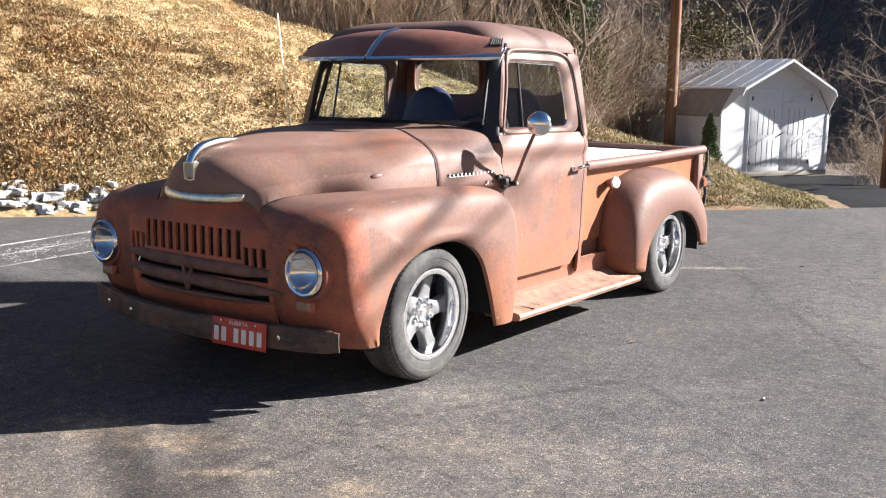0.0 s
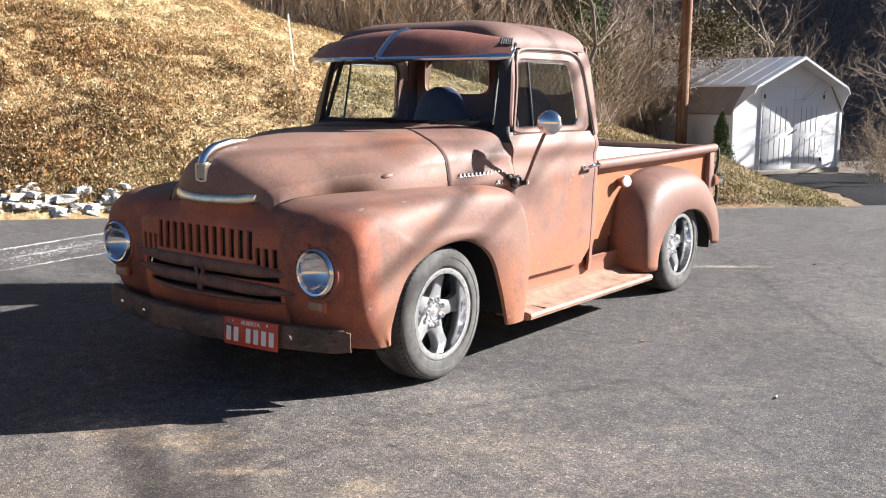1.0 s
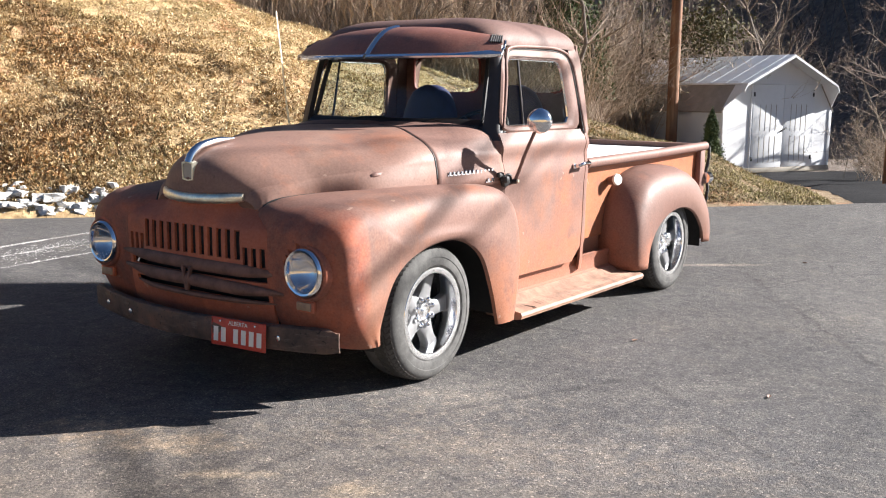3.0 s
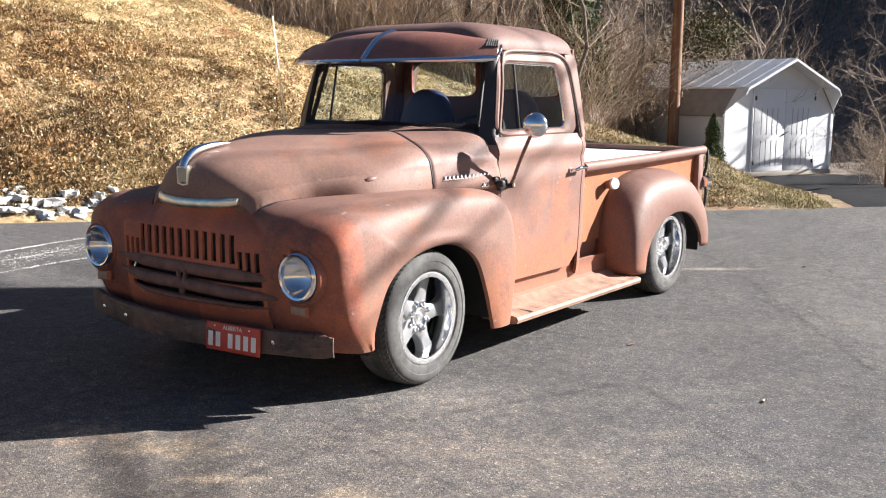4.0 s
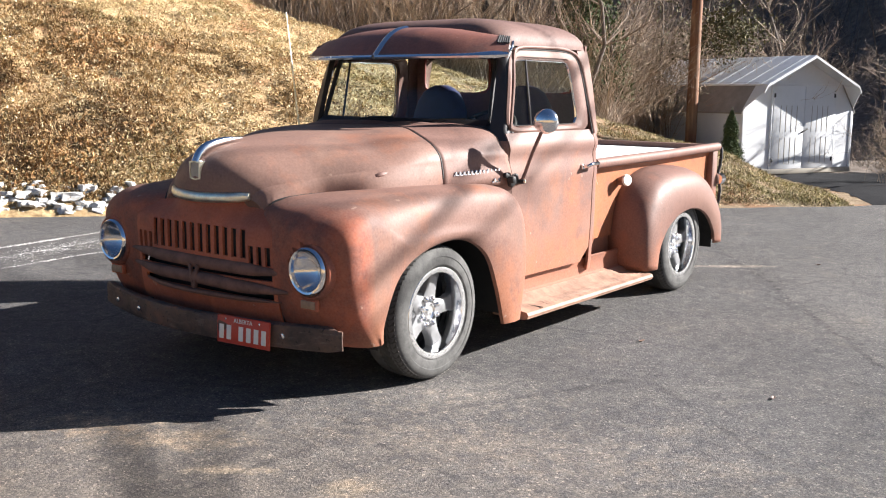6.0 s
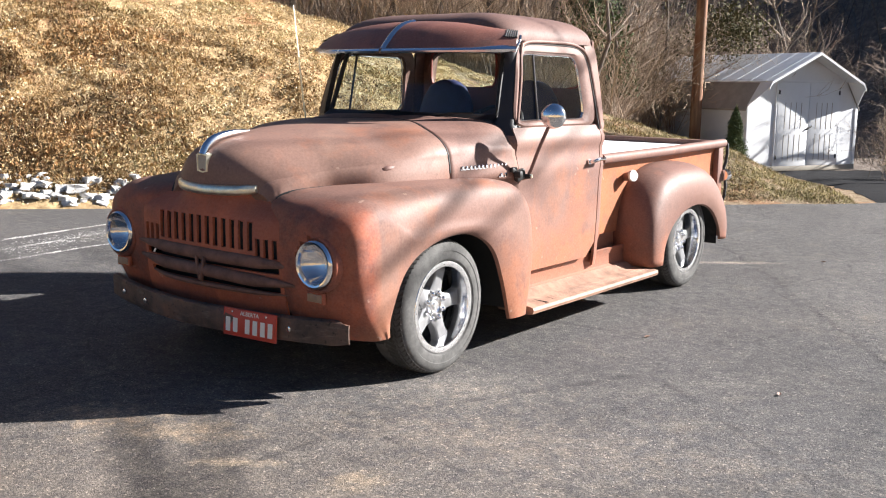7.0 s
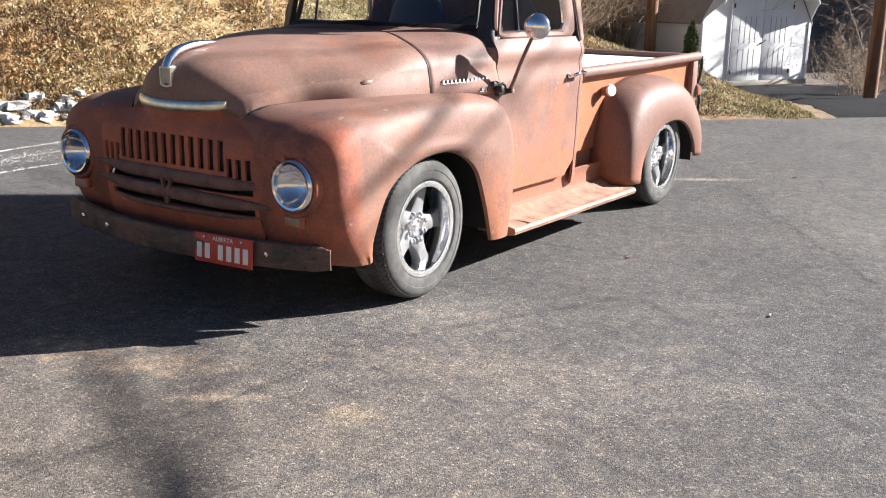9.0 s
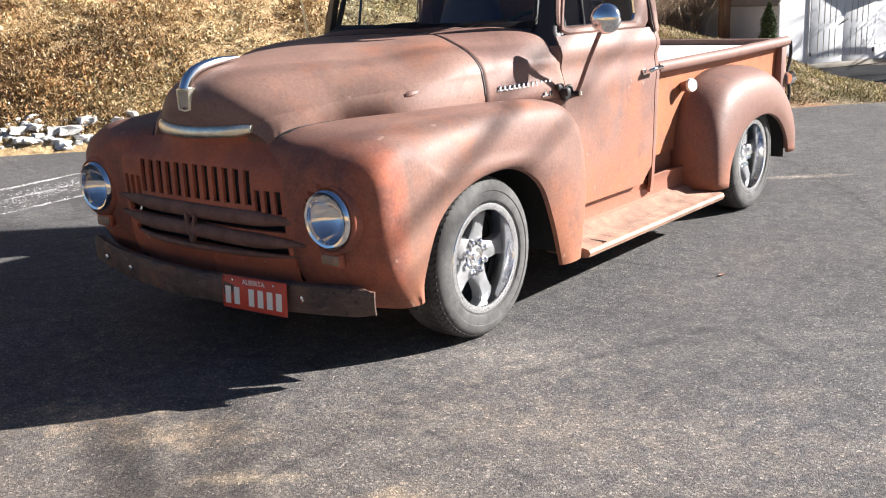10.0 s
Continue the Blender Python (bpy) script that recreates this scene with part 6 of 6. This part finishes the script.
def brush(name, n, area, hgt, material, label, seed):
    """Thin upright stems and arching canes in one mesh; area gives a place for two random numbers."""
    q = np.random.default_rng(seed)
    v, f = [], []
    for _ in range(n):
        s, d = area(q)
        if s > 12 and 14 < d < 30:
            continue
        x, y = to_xy(s, d)
        if not clear_of_shed(x, y) and math.hypot(x + 4, y - 18) < 6:
            continue
        h = q.uniform(*hgt)
        p = Vector((x, y, min(60, height(x, y)) - 0.05))
        dirn = Vector((q.normal(0, 0.42), q.normal(0, 0.42), 1)).normalized()
        rad = q.uniform(0.004, 0.012) * (0.5 + h / 4)
        a = Vector((q.normal(), q.normal(), 0)).normalized() * rad
        w = Vector((-a.y, a.x, 0))
        steps = 3
        base = len(v)
        for i in range(steps + 1):
            k_ = 1 - 0.8 * i / steps
            for c_, e in ((1, 0), (-0.5, 0.87), (-0.5, -0.87)):
                v.append(tuple(p + a * (c_ * k_) + w * (e * k_)))
            dirn = (dirn + Vector((q.normal(0, 0.38), q.normal(0, 0.38), q.normal(0, 0.15)))).normalized()
            p = p + dirn * (h / steps)
        for i in range(steps):
            for j in range(3):
                f.append((base + i * 3 + j, base + i * 3 + (j + 1) % 3, base + i * 3 + 3 + (j + 1) % 3, base + i * 3 + 3 + j))
    return fast_mesh(name, v, f, material, "stuff", label, "brush")


brush("undergrowth", 15000, lambda q: (q.uniform(-9, 18), 8.4 + 9 * q.uniform() ** 1.5), (0.3, 1.7), M_twig, "tangled bare brown undergrowth at the wood's edge", 21)
brush("sunny_canes", 11000, lambda q: (q.uniform(-4, 13), 8.8 + 7 * q.uniform() ** 1.3), (1.2, 3.6), M_cane, "sunlit tangle of bare brown saplings", 25)
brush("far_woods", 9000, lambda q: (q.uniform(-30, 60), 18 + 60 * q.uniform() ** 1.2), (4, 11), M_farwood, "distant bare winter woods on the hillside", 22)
brush("drive_brush", 900, lambda q: (q.uniform(17.8, 24), q.uniform(11.0, 13.9)), (0.3, 1.5), M_bark, "bare brush beside the drive", 23)


def evergreen(name, x, y, tall, wide, n, label, seed, material, leaf):
    q = np.random.default_rng(seed)
    z0 = height(x, y)
    tr = thing(name, label, "tree" if tall > 2.5 else "shrub", (x, y, z0))
    part("trunk", tube([(0, 0, -0.2), (0.02, 0, tall * 0.5), (0, 0.02, tall * 0.95)], [0.05 * wide + 0.02, 0.04 * wide, 0.01], 7), M_bark, tr)
    cs = []
    for _ in range(n):
        u = q.uniform() ** 0.8
        h = 0.05 + 0.95 * u
        rad = wide * (1 - u) ** 0.7 * (0.75 + 0.3 * math.sin(7 * h + 3 * q.uniform())) * q.uniform(0.35, 1.0) ** 0.5
        a = q.uniform(0, 2 * math.pi)
        cs.append((rad * math.cos(a), rad * math.sin(a), h * tall + q.normal(0, 0.04)))
    cr = leaf_quads("crown", cs, leaf, material, "", "", seed)
    cr.parent = tr
    return tr


x, y = along(0.118, 22.4)
evergreen("cedar_tree", x, y, 6.5, 1.15, 26000, "dark green cedar among bare trees", 31, M_pine, (0.025, 0.06))
x, y = along(0.265, 21.5)
evergreen("cedar_shrub", x, y, 1.0, 0.34, 9000, "small green cedar shrub beside the shed", 33, M_pine, (0.012, 0.03))
# leaves still hanging on climbers over the shed
q = np.random.default_rng(41)
cs = []
for cx, dep, cz, rad, n in ((0.255, 25.6, 2.95, 0.8, 1900), (0.235, 25.9, 2.5, 0.8, 500), (0.2, 27, 3.4, 1.2, 150), (0.175, 26, 2.6, 1.2, 100)):
    x0, y0 = along(cx, dep)
    for _ in range(n):
        o = q.normal(0, 0.45 * rad, 3)
        cs.append((x0 + o[0] * 1.3, y0 + o[1], cz + o[2] * 0.8))
leaf_quads("climber_leaves", cs, (0.03, 0.07), M_ivy, "olive leaves of climbers hanging over the shed roof", "leaves", 42)

# second pole with its stay wire, across the drive
x, y = along(0.446, 17.2)
z0 = height(x, y)
p2 = part("utility_pole", tube([(x, y, z0 - 0.3), (x + 0.02, y, z0 + 4), (x + 0.03, y, z0 + 5.6)], [0.115, 0.105, 0.1], 14), M_pole)
tagged(p2, "weathered grey-brown wooden utility pole across the drive", "utility pole")
xa, ya = along(0.399, 20.5)
xb, yb = along(0.442, 20.5)
wire = part("stay_wire", tube([(xa, ya, height(xa, ya)), (xb, yb, height(xa, ya) + 4.9)], 0.0045, 5), M_bark)
tagged(wire, "thin steel stay wire running up to a pole", "wire")

# pale rocks along the foot of the bank
def rock(seed, sx, sy, sz):
    """A broken, flat-faced stone: a lump cut by a few random planes."""
    q = np.random.default_rng(seed)
    b = bmesh.new()
    bmesh.ops.create_cube(b, size=1.5)
    for _ in range(9):
        n = Vector(q.normal(size=3)).normalized()
        geom = b.verts[:] + b.edges[:] + b.faces[:]
        bmesh.ops.bisect_plane(b, geom=geom, plane_co=n * q.uniform(0.5, 0.8), plane_no=n, clear_outer=True)
        holes = [e for e in b.edges if e.is_boundary]
        if holes:
            bmesh.ops.holes_fill(b, edges=holes)
    bmesh.ops.triangulate(b, faces=b.faces[:])
    bmesh.ops.subdivide_edges(b, edges=b.edges[:], cuts=1)
    for v in b.verts:
        k_ = 1 + 0.3 * noise.noise(v.co * 1.9 + Vector((seed * 3.1, 0, 0)))
        v.co = Vector((v.co.x * sx, v.co.y * sy, max(-0.4, v.co.z) * sz)) * k_
    return b


q = np.random.default_rng(51)
for i in range(170):
    s = -1.0 + 2.9 * (i + q.uniform(0, 0.8)) / 170
    d = 0.02 + 0.40 * q.uniform() ** 1.2
    x, y = to_xy(s, d)
    sz = 0.026 + 0.075 * q.uniform() ** 2
    ob = part("rock", rock(60 + i, sz * q.uniform(0.9, 1.6), sz * q.uniform(0.8, 1.2), sz * q.uniform(0.6, 0.9)), M_rock, smooth=False)
    ob.matrix_world = pose(x, y, height(x, y) + 0.1 * sz, 0, 0, q.uniform(0, 360))
    tagged(ob, "pale angular rock at the foot of the bank", "rock", "rocks along the bank")

# white grit washed into lines on the lot
def grit(name, lines, n, seed, label):
    q = np.random.default_rng(seed)
    v, f = [], []
    for (x0, y0), (x1, y1), spread in lines:
        for _ in range(n):
            t = q.uniform()
            x = x0 + (x1 - x0) * t + q.normal(0, spread)
            y = y0 + (y1 - y0) * t + q.normal(0, spread) + 0.05 * math.sin(7 * t)
            sz = 0.002 + 0.006 * q.uniform() ** 2
            a = q.uniform(0, 6.28)
            base = len(v)
            for k_ in range(4):
                w = a + k_ * math.pi / 2
                v.append((x + sz * math.cos(w) * q.uniform(0.7, 1.3), y + sz * math.sin(w) * q.uniform(0.7, 1.3), 0.001))
            v.append((x, y, sz * 0.9))
            for k_ in range(4):
                f.append((base + k_, base + (k_ + 1) % 4, base + 4))
    return fast_mesh(name, v, f, M_gravel, "stuff", label, "gravel")


grit("white_grit", [((-4.57, 0.68), (-4.78, 2.01), 0.014), ((-3.61, 0.15), (-3.74, 1.29), 0.014), ((-4.57, 0.68), (-4.78, 2.01), 0.02), ((-4.23, 0.49), (-4.42, 1.76), 0.09), ((-3.9, 0.31), (-4.16, 1.58), 0.1), ((-4.09, 0.42), (-4.31, 1.69), 0.02)], 330, 61, "white grit washed into lines on asphalt")

# unseen tree added beside the lot; its long limbs stripe the pickup and the asphalt with soft shade
r = np.random.default_rng(91)
tv, tf = [], []
shade_tree = thing("bare_tree", "unseen bare tree with long level limbs, added beside the lot for its shade", "tree", (10.5, 4.5, 0.0), group="bare woods")
part("trunk", tube(spline([(0, 0, -0.3), (0.05, 0.02, 2), (-0.05, 0.0, 5.4), (0.1, -0.1, 8.5)], 14), list(np.linspace(0.19, 0.06, 14)), 12), M_bark, shade_tree)
limb_a = spline([(0, 0, 5.4), (-1.45, 1.35, 5.72), (-2.9, 2.7, 6.0), (-4.3, 4.05, 6.3), (-6.0, 5.5, 6.8)], 18)
limb_b = spline([(-1.6, 1.5, 5.75), (-2.2, 2.9, 6.1), (-2.93, 4.2, 6.4), (-4.0, 5.6, 6.8), (-5.2, 6.7, 7.2)], 14)
part("limb", tube(limb_a, list(np.linspace(0.036, 0.016, 18)), 8), M_bark, shade_tree)
part("limb", tube(limb_b, list(np.linspace(0.022, 0.012, 14)), 8), M_bark, shade_tree)
# bundle of made-up limbs, there only to darken a strip of asphalt
for off in (0.0, 0.13, 0.26, 0.39, 0.5):
    shade_limb = spline([(-4.3, 4.05, 6.3), (-4.9 + 0.7 * off, 4.7 - 0.7 * off, 6.2), (-5.4 + 0.75 * off, 4.55 - 0.66 * off, 6.05), (-6.4 + 0.75 * off, 3.6 - 0.66 * off, 6.0), (-7.4 + 0.75 * off, 2.5 - 0.66 * off, 6.0 + 0.2 * off), (-8.4 + 0.75 * off, 1.35 - 0.66 * off, 6.05)], 18)
    part("limb", tube(shade_limb, [0.03, 0.045, 0.06] + [0.075] * 10 + list(np.linspace(0.07, 0.025, 5)), 8), M_bark, shade_tree)
for ln, n in ((limb_a, 7), (limb_b, 5)):
    for i in range(n):
        p = Vector(ln[int(r.integers(4, len(ln)))])
        limb(tv, tf, p, Vector((r.normal(), r.normal(), 0.8)).normalized(), r.uniform(0.6, 1.4), 0.014, r, 1, 2, 5, 0.15)
crown = fast_mesh("crown", tv, tf, M_twig, kind="", smooth=True)
crown.parent = shade_tree
# small trees at the shed's far corner, whose branches dapple its doors
for x, y, sc, rz, i in ((-1.55, 23.3, 0.72, 40, 4), (-0.9, 24.2, 0.8, 200, 2), (-2.0, 22.9, 0.62, 120, 5)):
    o = copy_thing(models[i], pose(0, 0, 0))
    o.matrix_basis = pose(x, y, height(x, y), 0, 0, rz) @ Matrix.Diagonal((sc * 1.25, sc * 1.25, sc, 1))

# dead leaves blown onto the lot
q = np.random.default_rng(95)
for i in range(16):
    x, y = (1.31, 1.31) if i == 0 else (q.uniform(0.9, 4.5), q.uniform(-2.6, 5.5))
    b = bmesh.new()
    ln, wd = q.uniform(0.018, 0.032), q.uniform(0.008, 0.014)
    ends = [b.verts.new((u * ln, 0, 0.006 + 0.008 * u * u)) for u in (-1, -0.4, 0.4, 1)]
    lft = [b.verts.new((u * ln, wd, 0.012)) for u in (-0.35, 0.3)]
    rgt = [b.verts.new((u * ln, -wd, 0.015)) for u in (-0.35, 0.3)]
    b.faces.new((ends[0], ends[1], lft[0]))
    b.faces.new((ends[0], rgt[0], ends[1]))
    b.faces.new((ends[1], ends[2], lft[1], lft[0]))
    b.faces.new((ends[2], ends[1], rgt[0], rgt[1]))
    b.faces.new((ends[2], ends[3], lft[1]))
    b.faces.new((ends[3], ends[2], rgt[1]))
    lf = part("dead_leaf", b, M_board)
    lf.matrix_world = pose(x, y, -0.004, 0, 0, q.uniform(0, 360))
    tagged(lf, "curled tan dead leaf lying on asphalt", "leaf", "dead leaves on the lot")
